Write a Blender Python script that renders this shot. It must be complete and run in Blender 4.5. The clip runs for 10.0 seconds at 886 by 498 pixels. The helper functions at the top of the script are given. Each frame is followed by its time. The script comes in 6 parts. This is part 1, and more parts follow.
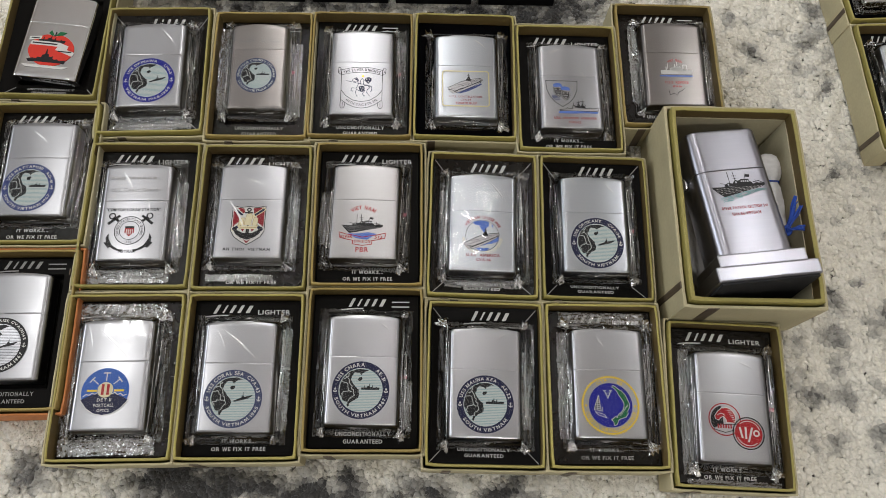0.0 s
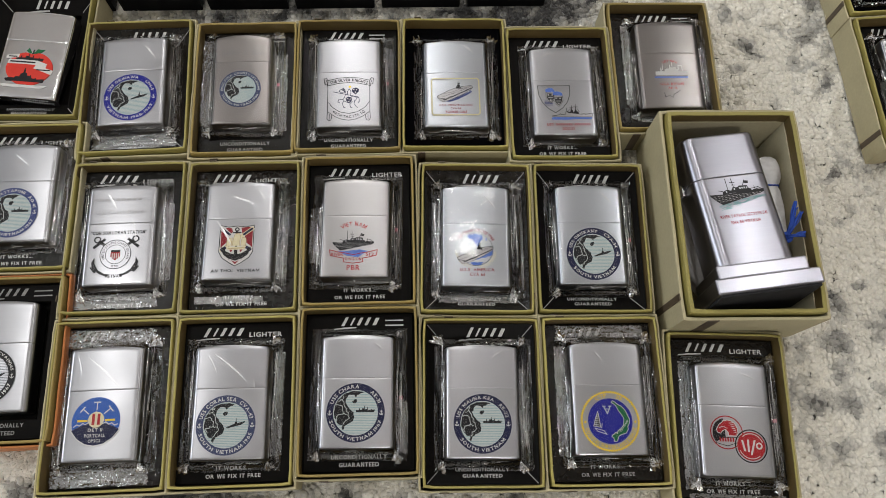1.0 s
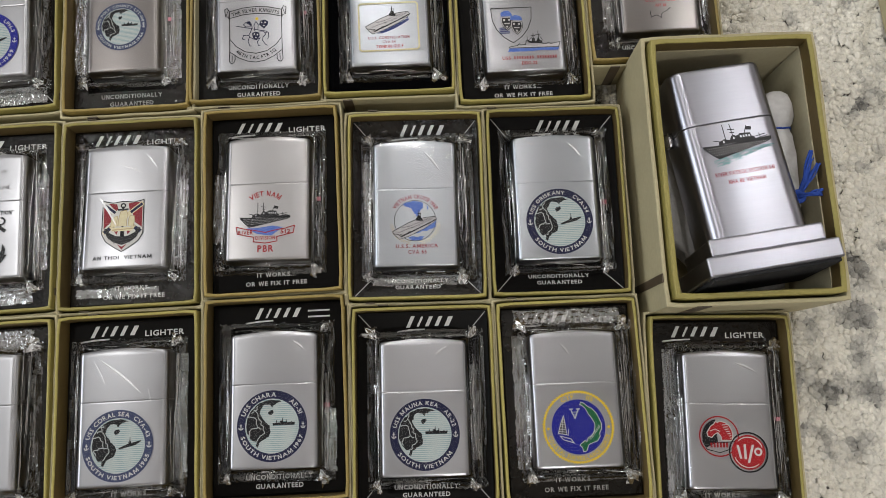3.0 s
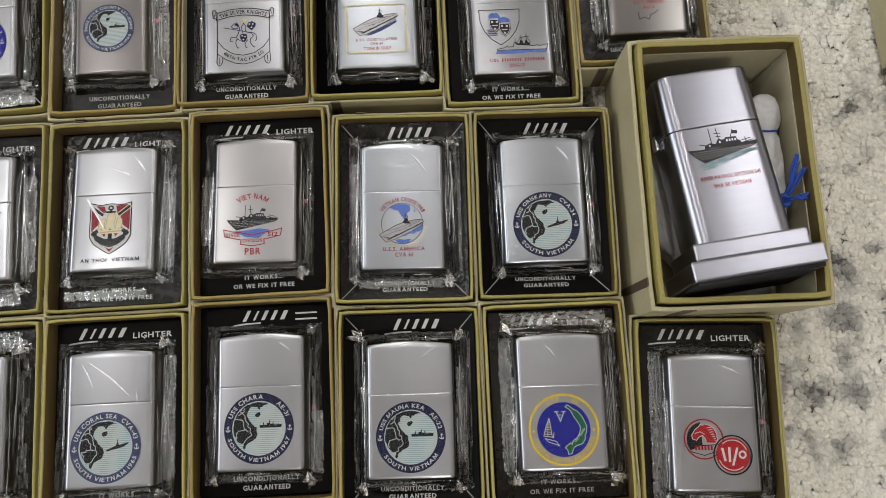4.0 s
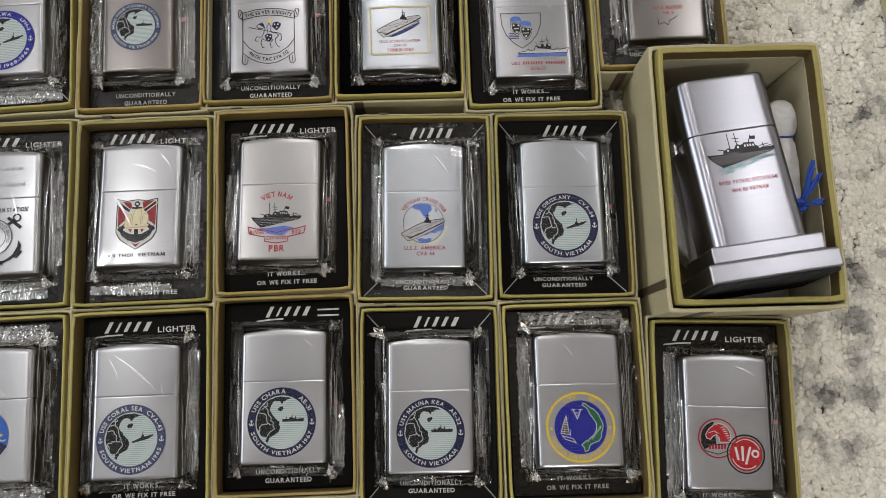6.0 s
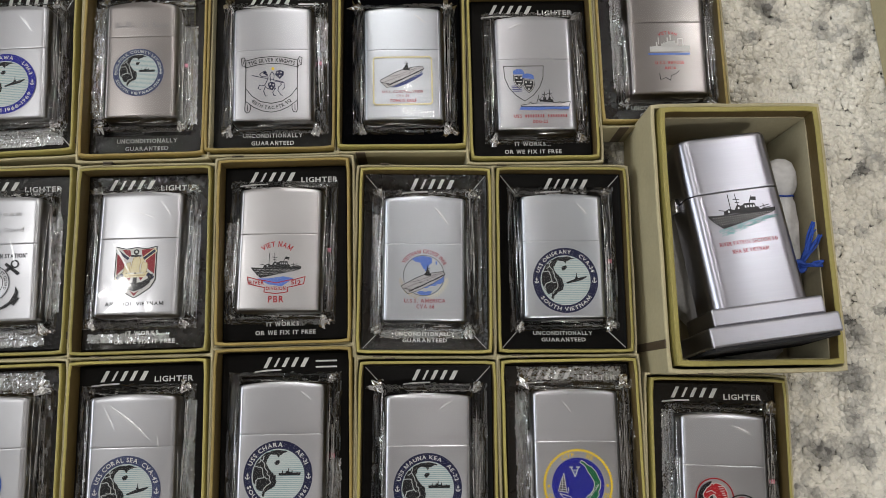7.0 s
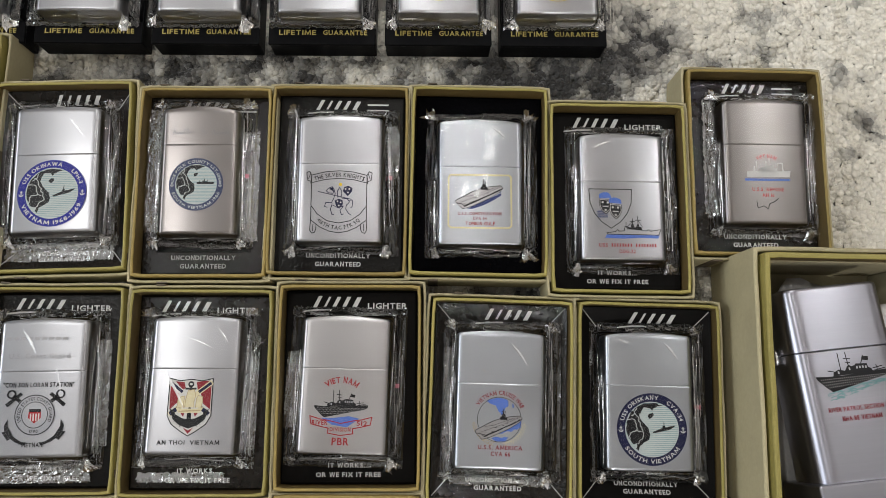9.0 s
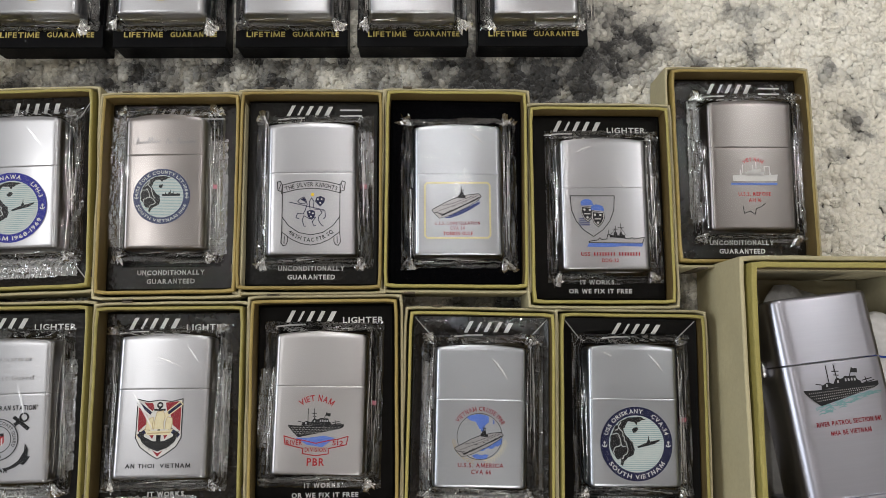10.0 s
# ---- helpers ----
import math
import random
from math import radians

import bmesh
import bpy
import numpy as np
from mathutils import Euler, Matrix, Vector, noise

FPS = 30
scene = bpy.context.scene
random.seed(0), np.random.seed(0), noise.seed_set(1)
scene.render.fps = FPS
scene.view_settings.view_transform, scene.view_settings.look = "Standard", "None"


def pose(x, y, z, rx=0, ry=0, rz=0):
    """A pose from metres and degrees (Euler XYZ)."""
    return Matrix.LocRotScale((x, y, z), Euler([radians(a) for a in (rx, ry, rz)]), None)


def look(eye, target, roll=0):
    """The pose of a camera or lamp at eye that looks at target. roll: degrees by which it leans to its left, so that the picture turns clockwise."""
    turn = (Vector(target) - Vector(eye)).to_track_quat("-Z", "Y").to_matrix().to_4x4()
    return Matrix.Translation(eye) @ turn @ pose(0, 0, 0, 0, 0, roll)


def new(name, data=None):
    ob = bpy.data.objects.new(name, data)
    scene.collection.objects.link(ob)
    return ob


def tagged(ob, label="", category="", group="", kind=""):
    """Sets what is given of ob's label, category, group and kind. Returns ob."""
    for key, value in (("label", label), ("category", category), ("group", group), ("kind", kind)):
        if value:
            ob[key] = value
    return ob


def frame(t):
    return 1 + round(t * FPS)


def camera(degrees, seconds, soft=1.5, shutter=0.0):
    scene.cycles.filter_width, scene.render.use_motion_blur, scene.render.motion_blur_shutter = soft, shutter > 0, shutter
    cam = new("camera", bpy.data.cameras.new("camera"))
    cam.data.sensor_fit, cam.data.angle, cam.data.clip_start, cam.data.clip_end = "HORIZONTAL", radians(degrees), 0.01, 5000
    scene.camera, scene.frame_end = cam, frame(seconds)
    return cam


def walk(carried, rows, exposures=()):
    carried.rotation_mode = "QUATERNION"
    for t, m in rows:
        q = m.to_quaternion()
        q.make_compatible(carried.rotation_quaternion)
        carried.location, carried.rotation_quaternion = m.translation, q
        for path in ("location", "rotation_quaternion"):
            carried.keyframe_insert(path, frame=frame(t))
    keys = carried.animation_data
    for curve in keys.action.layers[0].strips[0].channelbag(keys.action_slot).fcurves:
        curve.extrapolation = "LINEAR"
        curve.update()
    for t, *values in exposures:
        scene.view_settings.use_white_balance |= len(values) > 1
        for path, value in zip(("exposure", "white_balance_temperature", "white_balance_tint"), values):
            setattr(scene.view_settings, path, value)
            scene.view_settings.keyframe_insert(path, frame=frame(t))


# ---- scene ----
cam = camera(61.37, 10.0, soft=0.5)
PATH = [
    (0, (-0.00230, -0.10720, 0.40651), (0.00702, 0.02604, 0.02946), 6.30),
    (0.5, (-0.00821, -0.09445, 0.41010), (0.00217, 0.03455, 0.03161), 6.26),
    (1, (0.00202, -0.08619, 0.40458), (0.01077, 0.03672, 0.02404), 4.84),
    (1.5, (0.02233, -0.07390, 0.38977), (0.02761, 0.03878, 0.00600), 2.51),
    (2, (0.03796, -0.06662, 0.35330), (0.04131, 0.02997, -0.03485), 1.19),
    (2.5, (0.03641, -0.04689, 0.34277), (0.03916, 0.03492, -0.04876), 0.91),
    (4, (0.04460, -0.03145, 0.34492), (0.04661, 0.03807, -0.04899), 0.72),
    (4.5, (0.04391, -0.03165, 0.34459), (0.04599, 0.03561, -0.04971), 1.03),
    (5, (0.04040, -0.03261, 0.34681), (0.04203, 0.03411, -0.04758), 0.94),
    (6.5, (0.03366, -0.02661, 0.35249), (0.03818, 0.04222, -0.04151), 3.83),
    (7, (0.03155, -0.01156, 0.35385), (0.03795, 0.06071, -0.03951), 5.73),
    (7.5, (0.02244, 0.00218, 0.35356), (0.02878, 0.07426, -0.03984), 6.52),
    (8, (0.01464, 0.01710, 0.35210), (0.01988, 0.09010, -0.04114), 6.26),
    (8.5, (0.00912, 0.03823, 0.33950), (0.01438, 0.10847, -0.05425), 6.80),
    (8.7, (0.0030, 0.0580, 0.3440), (0.0110, 0.1144, -0.0520), 10.30),
    (9, (-0.00106, 0.05428, 0.33990), (0.00282, 0.12070, -0.05452), 5.88),
    (9.2, (-0.0070, 0.0720, 0.3380), (-0.0006, 0.1256, -0.0582), 8.30),
    (9.5, (-0.00588, 0.06655, 0.33227), (0.00153, 0.12640, -0.06315), 9.18),
    (10, (0.00454, 0.06880, 0.33105), (0.01357, 0.12532, -0.06484), 10.80),
]
walk(cam, [(t, look(eye, target, roll)) for t, eye, target, roll in PATH], exposures=((0.0, 0.31), (2.5, 0.34), (6.5, 0.36), (8.0, 0.37), (9.5, 0.48), (10.0, 0.49)))

# ---- world and lamps ----
world = bpy.data.worlds.new("room_air")
scene.world = world
world.use_nodes = True
world.node_tree.nodes["Background"].inputs[0].default_value = (0.9, 0.95, 1.0, 1)
world.node_tree.nodes["Background"].inputs[1].default_value = 0.02

CEILING = 2.45
FAN = (0.05, 0.80)
BULBS = [(0.13 * math.cos(a), 0.13 * math.sin(a)) for a in (0.5, 2.07, 3.64, 5.21)]
for lx, ly in BULBS:
    lamp = bpy.data.lights.new("bulb_glow", "POINT")
    lamp.shadow_soft_size, lamp.energy = 0.032, 1.6
    lamp.color = (1.0, 0.985, 0.96)
    new("bulb_glow", lamp).matrix_world = Matrix.Translation((FAN[0] + lx, FAN[1] + ly, CEILING - 0.42))
# the last two, unseen, are added to brighten the rug
DOWNLIGHTS = [(-1.15, 0.6), (1.3, 1.15), (0.4, -2.1), (-0.35, 2.35)]
for (lx, ly), watts in zip(DOWNLIGHTS, (6.5, 8.5, 21.0, 18.0)):
    lamp = bpy.data.lights.new("unseen_downlight_glow", "AREA")
    lamp.shape, lamp.size, lamp.energy = "DISK", 0.09, watts
    lamp.color = (1.0, 0.985, 0.96)
    new("unseen_downlight_glow", lamp).matrix_world = Matrix.Translation((lx, ly, CEILING - 0.012))
# bluish side fill, added in an unseen window of the west wall
lamp = bpy.data.lights.new("added_side_fill", "AREA")
lamp.shape, lamp.size, lamp.size_y, lamp.energy = "RECTANGLE", 1.5, 1.2, 30.0
lamp.color = (0.88, 0.94, 1.0)
new("added_side_fill", lamp).matrix_world = look((-2.62, 0.2, 1.45), (0.0, 0.2, 1.2))


# ---- materials ----
def material(name, base, rough=0.5, metal=0.0, grain=0.0, grain_scale=200.0, bump=0.0, stretch=(1, 1, 1), spread=0.0, coat=0.0, stain=0.0, spec=0.5, brushed=0.0, relief=0.0004):
    """A surface with fine grain, broad stains, relief and some spread from object to object."""
    m = bpy.data.materials.new(name)
    m.use_nodes = True
    nt = m.node_tree
    p = nt.nodes["Principled BSDF"]
    p.inputs["Roughness"].default_value = rough
    p.inputs["Metallic"].default_value = metal
    p.inputs["Specular IOR Level"].default_value = spec
    p.inputs["Coat Weight"].default_value = coat
    p.inputs["Coat Roughness"].default_value = 0.12
    co = nt.nodes.new("ShaderNodeTexCoord")
    mp = nt.nodes.new("ShaderNodeMapping")
    mp.inputs["Scale"].default_value = stretch
    nt.links.new(co.outputs["Object"], mp.inputs["Vector"])
    n1 = nt.nodes.new("ShaderNodeTexNoise")
    n1.inputs["Scale"].default_value, n1.inputs["Detail"].default_value = grain_scale, 5
    nt.links.new(mp.outputs[0], n1.inputs["Vector"])
    n2 = nt.nodes.new("ShaderNodeTexNoise")
    n2.inputs["Scale"].default_value, n2.inputs["Detail"].default_value = 45, 3
    nt.links.new(co.outputs["Object"], n2.inputs["Vector"])
    info = nt.nodes.new("ShaderNodeObjectInfo")

    def swing(source, amount):
        r = nt.nodes.new("ShaderNodeMapRange")
        r.inputs["To Min"].default_value, r.inputs["To Max"].default_value = 1 - amount, 1 + amount
        nt.links.new(source, r.inputs["Value"])
        return r.outputs[0]

    factor = None
    for source, amount in ((n1.outputs["Fac"], grain), (n2.outputs["Fac"], stain), (info.outputs["Random"], spread)):
        s = swing(source, amount)
        if factor is None:
            factor = s
        else:
            mul = nt.nodes.new("ShaderNodeMath")
            mul.operation = "MULTIPLY"
            nt.links.new(factor, mul.inputs[0])
            nt.links.new(s, mul.inputs[1])
            factor = mul.outputs[0]
    mix = nt.nodes.new("ShaderNodeVectorMath")
    mix.operation = "SCALE"
    mix.inputs[0].default_value = base
    nt.links.new(factor, mix.inputs["Scale"])
    nt.links.new(mix.outputs[0], p.inputs["Base Color"])
    rr = swing(n2.outputs["Fac"], 0.25)
    rm = nt.nodes.new("ShaderNodeMath")
    rm.operation = "MULTIPLY"
    rm.inputs[1].default_value = rough
    nt.links.new(rr, rm.inputs[0])
    nt.links.new(rm.outputs[0], p.inputs["Roughness"])
    if brushed:
        # scratches run across the face, so highlights stretch along its height
        tan = nt.nodes.new("ShaderNodeTangent")
        tan.direction_type, tan.axis = "RADIAL", "Y"
        nt.links.new(tan.outputs[0], p.inputs["Tangent"])
        p.inputs["Anisotropic"].default_value = brushed
        p.inputs["Anisotropic Rotation"].default_value = 0.25
    if bump:
        b = nt.nodes.new("ShaderNodeBump")
        b.inputs["Strength"].default_value, b.inputs["Distance"].default_value = bump, relief
        nt.links.new(n1.outputs["Fac"], b.inputs["Height"])
        nt.links.new(b.outputs[0], p.inputs["Normal"])
    return m


def film_material(name, gloss, crinkle, scale, rough=0.06):
    """Clear cellophane: light goes straight through, with a sharp gloss that grows at grazing angles."""
    m = bpy.data.materials.new(name)
    m.use_nodes = True
    nt = m.node_tree
    nt.nodes.remove(nt.nodes["Principled BSDF"])
    out = nt.nodes["Material Output"]
    clear, shine, mix, fres = (nt.nodes.new(k) for k in ("ShaderNodeBsdfTransparent", "ShaderNodeBsdfGlossy", "ShaderNodeMixShader", "ShaderNodeFresnel"))
    clear.inputs[0].default_value = (0.97, 0.97, 0.97, 1)
    shine.inputs["Roughness"].default_value = rough
    shine.inputs["Color"].default_value = (1, 1, 1, 1)
    fres.inputs["IOR"].default_value = 1.5
    mul = nt.nodes.new("ShaderNodeMath")
    mul.operation, mul.use_clamp = "MULTIPLY", True
    mul.inputs[1].default_value = gloss
    nt.links.new(fres.outputs[0], mul.inputs[0])
    nt.links.new(mul.outputs[0], mix.inputs[0])
    nt.links.new(clear.outputs[0], mix.inputs[1])
    nt.links.new(shine.outputs[0], mix.inputs[2])
    nt.links.new(mix.outputs[0], out.inputs[0])
    co = nt.nodes.new("ShaderNodeTexCoord")
    n = nt.nodes.new("ShaderNodeTexNoise")
    n.inputs["Scale"].default_value, n.inputs["Detail"].default_value = scale, 3
    b = nt.nodes.new("ShaderNodeBump")
    b.inputs["Strength"].default_value, b.inputs["Distance"].default_value = crinkle, 0.0008
    nt.links.new(co.outputs["Object"], n.inputs["Vector"])
    nt.links.new(n.outputs["Fac"], b.inputs["Height"])
    nt.links.new(b.outputs[0], shine.inputs["Normal"])
    nt.links.new(b.outputs[0], fres.inputs["Normal"])
    return m


STEEL = material("brushed_chrome", (0.362, 0.365, 0.384), 0.32, 1.0, 0.04, 1500, 0.03, (0.03, 1.0, 1.0), 0.07, stain=0.06, brushed=0.6)
STEEL_COOL = material("cool_brushed_chrome", (0.345, 0.363, 0.390), 0.32, 1.0, 0.04, 1500, 0.03, (0.03, 1.0, 1.0), 0.04, stain=0.06, brushed=0.6)
STEEL_WARM = material("warm_brushed_chrome", (0.34, 0.332, 0.336), 0.34, 1.0, 0.04, 1500, 0.03, (0.03, 1.0, 1.0), 0.05, stain=0.10, brushed=0.6)
STEEL_PALE = material("lavender_chrome", (0.305, 0.304, 0.343), 0.32, 1.0, 0.04, 1500, 0.03, (0.03, 1.0, 1.0), 0.0, stain=0.06, brushed=0.6)
STEEL_DULL = material("satin_nickel", (0.215, 0.20, 0.195), 0.31, 1.0, 0.03, 1500, 0.02, (0.03, 1.0, 1.0), 0.04, stain=0.06, brushed=0.6)
CHROME = material("polished_chrome", (0.66, 0.66, 0.68), 0.09, 1.0, 0.03, 300, 0.02, stain=0.03)
DARK_METAL = material("dark_base_steel", (0.16, 0.16, 0.17), 0.35, 1.0, 0.1, 500, 0.1)
RIM = material("olive_gold_paper", (0.28, 0.238, 0.064), 0.55, 0.0, 0.14, 700, 0.25, (1, 1, 1), 0.16, stain=0.14)
RIM_WARM = material("brown_gold_paper", (0.25, 0.182, 0.050), 0.55, 0.0, 0.14, 700, 0.25, (1, 1, 1), 0.12, stain=0.16)
CARD = material("tan_card_wrap", (0.395, 0.35, 0.215), 0.7, 0.0, 0.10, 600, 0.25, (1, 1, 1), 0.10, stain=0.16)
INNER_BROWN = material("brown_tray_inside", (0.105, 0.070, 0.020), 0.6, 0.0, 0.14, 700, 0.2, (1, 1, 1), 0.2, stain=0.2)
INNER_CARD = material("grey_beige_card", (0.37, 0.33, 0.215), 0.8, 0.0, 0.1, 500, 0.2, (1, 1, 1), 0.06, stain=0.14)
ORANGE_CARD = material("orange_card_wrap", (0.48, 0.17, 0.05), 0.6, 0.0, 0.1, 600, 0.2, stain=0.12)
BLACK_PAPER = material("black_embossed_paper", (0.006, 0.0056, 0.005), 0.15, 0.0, 0.2, 600, 0.6, (1, 1, 1), 0.2, stain=0.3, spec=0.12)
BLACK_CARD = material("black_smooth_card", (0.005, 0.0045, 0.004), 0.36, 0.0, 0.2, 400, 0.25, (1, 1, 1), 0.2, stain=0.3, spec=0.035)
GLINT_PAPER = material("glossy_grained_paper", (0.008, 0.0066, 0.005), 0.07, 0.0, 0.3, 330, 0.9, (1, 1, 1), 0.1, stain=0.3, spec=0.26, relief=0.0007)
VELVET = material("black_flocking", (0.0022, 0.0022, 0.0026), 0.95, 0.0, 0.5, 900, 0.8, stain=0.5, spec=0.0)
BLACK_PLASTIC = material("black_moulded_plastic", (0.004, 0.004, 0.0045), 0.34, 0.0, 0.15, 700, 0.15, (1, 1, 1), 0.1, stain=0.2, spec=0.04)
TAPE = material("dark_tape", (0.07, 0.05, 0.03), 0.5, 0.0, 0.2, 500, 0.1)
COTTON = material("cotton_wadding", (0.50, 0.49, 0.485), 0.95, 0.0, 0.2, 350, 0.9, stain=0.2)
BLUE_YARN = material("blue_yarn", (0.01, 0.045, 0.26), 0.85, 0.0, 0.3, 900, 0.6, stain=0.2)
FELT = material("black_felt", (0.006, 0.006, 0.007), 0.9, 0.0, 0.4, 900, 0.6)
FILM = film_material("clear_cellophane", 0.38, 0.05, 120)
CRINKLE = film_material("crumpled_cellophane", 2.6, 0.30, 220, 0.05)
FLAP = film_material("loose_cellophane", 6.0, 0.4, 520, 0.12)
FOLD = film_material("folded_cellophane", 10.0, 0.3, 240, 0.10)
STREAK_FILM = film_material("streak_cellophane", 9.0, 0.1, 200, 0.34)
INK_WHITE = material("white_ink", (0.496, 0.488, 0.472), 0.45, 0.0, 0.12, 900, spec=0.2)
INK_GREY = material("worn_white_ink", (0.264, 0.256, 0.248), 0.5, 0.0, 0.3, 900, spec=0.2)
INK_GOLD = material("gold_foil_ink", (0.46, 0.37, 0.11), 0.32, 0.6, 0.1, 900)
INK_BRONZE = material("bronze_ink", (0.368, 0.288, 0.16), 0.4, 0.3, 0.3, 900)
INK_NAVY = material("navy_enamel", (0.010, 0.012, 0.042), 0.35, 0.0, 0.15, 600, spec=0.2)
INK_MIDBLUE = material("mid_blue_enamel", (0.034, 0.048, 0.15), 0.35, 0.0, 0.2, 600, spec=0.2)
INK_AZURE = material("azure_enamel", (0.024, 0.088, 0.336), 0.35, 0.0, 0.12, 600, spec=0.2)
INK_BLUE = material("blue_enamel", (0.0128, 0.016, 0.2), 0.35, 0.0, 0.12, 600, spec=0.2)
INK_STEELBLUE = material("slate_blue_enamel", (0.040, 0.050, 0.105), 0.35, 0.0, 0.12, 600, spec=0.2)
INK_SKY = material("light_blue_enamel", (0.080, 0.145, 0.42), 0.4, 0.0, 0.12, 600, spec=0.2)
INK_PALE = material("pale_aqua_enamel", (0.41, 0.435, 0.425), 0.4, 0.0, 0.08, 600, spec=0.2)
INK_TEAL = material("teal_line_ink", (0.15, 0.27, 0.28), 0.4, 0.0, 0.1, 600, spec=0.2)
INK_BLACK = material("black_enamel", (0.0112, 0.0112, 0.0128), 0.35, 0.0, 0.2, 600, spec=0.2)
INK_RED = material("red_enamel", (0.304, 0.0144, 0.0192), 0.35, 0.0, 0.12, 600, spec=0.2)
INK_SCARLET = material("scarlet_enamel", (0.50, 0.030, 0.018), 0.3, 0.0, 0.10, 600, spec=0.3)
INK_MAROON = material("maroon_enamel", (0.208, 0.016, 0.024), 0.35, 0.0, 0.12, 600, spec=0.2)
INK_CREAM = material("cream_enamel", (0.56, 0.50, 0.33), 0.4, 0.0, 0.15, 600, spec=0.2)
INK_STRAW = material("pale_yellow_enamel", (0.50, 0.44, 0.22), 0.4, 0.0, 0.25, 700, spec=0.2)
ENGRAVED = material("shallow_engraving", (0.315, 0.31, 0.315), 0.45, 1.0, 0.2, 700)
INK_YELLOW = material("yellow_enamel", (0.64, 0.448, 0.032), 0.4, 0.0, 0.12, 600, spec=0.2)
INK_GREEN = material("green_enamel", (0.008, 0.104, 0.04), 0.4, 0.0, 0.12, 600, spec=0.2)
PINK = material("red_tear_tape", (0.32, 0.10, 0.13), 0.4, 0.0, 0.15, 600)
PLASTER = material("white_plaster", (0.72, 0.715, 0.70), 0.9, 0.0, 0.03, 30, 0.1, stain=0.04)
FLOORBOARD = material("oak_floor", (0.30, 0.20, 0.12), 0.45, 0.0, 0.2, 20, 0.1, (1, 8, 1), stain=0.1)
LAMP_WHITE = material("white_lamp_metal", (0.8, 0.8, 0.8), 0.4, 0.0, 0.02, 60)


# ---- mesh helpers (local units: millimetres, scaled to metres) ----
MM = 0.001


def mesh_object(name, verts, faces, mat, parent=None, label="", smooth=False, at=None):
    me = bpy.data.meshes.new(name)
    me.from_pydata([(x * MM, y * MM, z * MM) for x, y, z in verts], [], faces)
    me.materials.append(mat)
    if smooth:
        me.polygons.foreach_set("use_smooth", [True] * len(me.polygons))
    me.update()
    ob = new(name, me)
    if parent is not None:
        ob.parent = parent
    if label:
        ob["label"] = label
    if at is not None:
        ob.matrix_basis = at
    return ob


def part(name, bm, mat, parent, label="", smooth=False):
    """Links a bmesh, in millimetres, as one mesh object under a thing or a part."""
    bmesh.ops.scale(bm, vec=(MM, MM, MM), verts=bm.verts)
    bmesh.ops.recalc_face_normals(bm, faces=bm.faces)
    me = bpy.data.meshes.new(name)
    bm.to_mesh(me)
    bm.free()
    me.materials.append(mat)
    if smooth:
        me.polygons.foreach_set("use_smooth", [True] * len(me.polygons))
    ob = new(name, me)
    ob.parent = parent
    if label:
        ob["label"] = label
    return ob


def thing(name, x, y, z, turn, label, category, group="", tip=(0, 0)):
    e = new(name)
    e.empty_display_size = 0.01
    e.matrix_basis = pose(x * MM, y * MM, z * MM, tip[0], tip[1], turn)
    return tagged(e, label, category, group)


def box_bm(bm, x0, x1, y0, y1, z0, z1, bevel=0.0, rounds=2):
    made = bmesh.ops.create_cube(bm, size=1)["verts"]
    for v in made:
        v.co = Vector(((x0 + x1) / 2 + v.co.x * (x1 - x0), (y0 + y1) / 2 + v.co.y * (y1 - y0), (z0 + z1) / 2 + v.co.z * (z1 - z0)))
    if bevel:
        edges = list({e for v in made for e in v.link_edges})
        bmesh.ops.bevel(bm, geom=edges, offset=bevel, segments=rounds, affect="EDGES", profile=0.5)


def open_box(w, h, z0, z1, t, seed, warp=0.35, hollow_to=None):
    """A card tray: four walls with thickness and a floor, its rim slightly uneven. Rings run from outside bottom to inside floor."""
    rng = random.Random(seed)
    n = 14
    loop = []
    for a, b in (((-1, -1), (1, -1)), ((1, -1), (1, 1)), ((1, 1), (-1, 1)), ((-1, 1), (-1, -1))):
        loop += [((a[0] + (b[0] - a[0]) * k / n), (a[1] + (b[1] - a[1]) * k / n)) for k in range(n)]
    jig = [(rng.uniform(-1, 1) * warp * 0.4, rng.uniform(-1, 1) * warp) for _ in loop]
    jig = [tuple((jig[i - 1][k] + jig[i][k] * 2 + jig[(i + 1) % len(jig)][k]) / 4 for k in (0, 1)) for i in range(len(jig))]
    floor_z = z0 + t if hollow_to is None else hollow_to
    rings = [(0, z0, 0), (0, z1 - 0.5, 1), (0.25, z1 - 0.1, 1), (t * 0.5, z1, 1), (t - 0.25, z1 - 0.1, 1), (t, z1 - 0.5, 1), (t, floor_z, 0)]
    verts, faces = [], []
    for inset, z, k in rings:
        for (u, v), (du, dz) in zip(loop, jig):
            x, y = u * (w / 2 - inset), v * (h / 2 - inset)
            # soft corners
            cut = max(0.0, abs(u) + abs(v) - 1.86) * 6
            x -= math.copysign(cut * 0.5, u)
            y -= math.copysign(cut * 0.5, v)
            verts.append((x + du * k, y + du * k, z + dz * k))
    m = len(loop)
    for r in range(len(rings) - 1):
        for i in range(m):
            j = (i + 1) % m
            faces.append((r * m + i, r * m + j, (r + 1) * m + j, (r + 1) * m + i))
    faces.append(tuple(range((len(rings) - 1) * m, len(rings) * m)))
    faces.append(tuple(reversed(range(m))))
    return verts, faces


def brown_inside(tray):
    """The inner faces of a tray carry a darker brown than its rim."""
    tray.data.materials.append(INNER_BROWN)
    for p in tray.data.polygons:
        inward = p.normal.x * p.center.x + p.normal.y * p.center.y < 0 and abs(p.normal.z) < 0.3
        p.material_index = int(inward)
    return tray


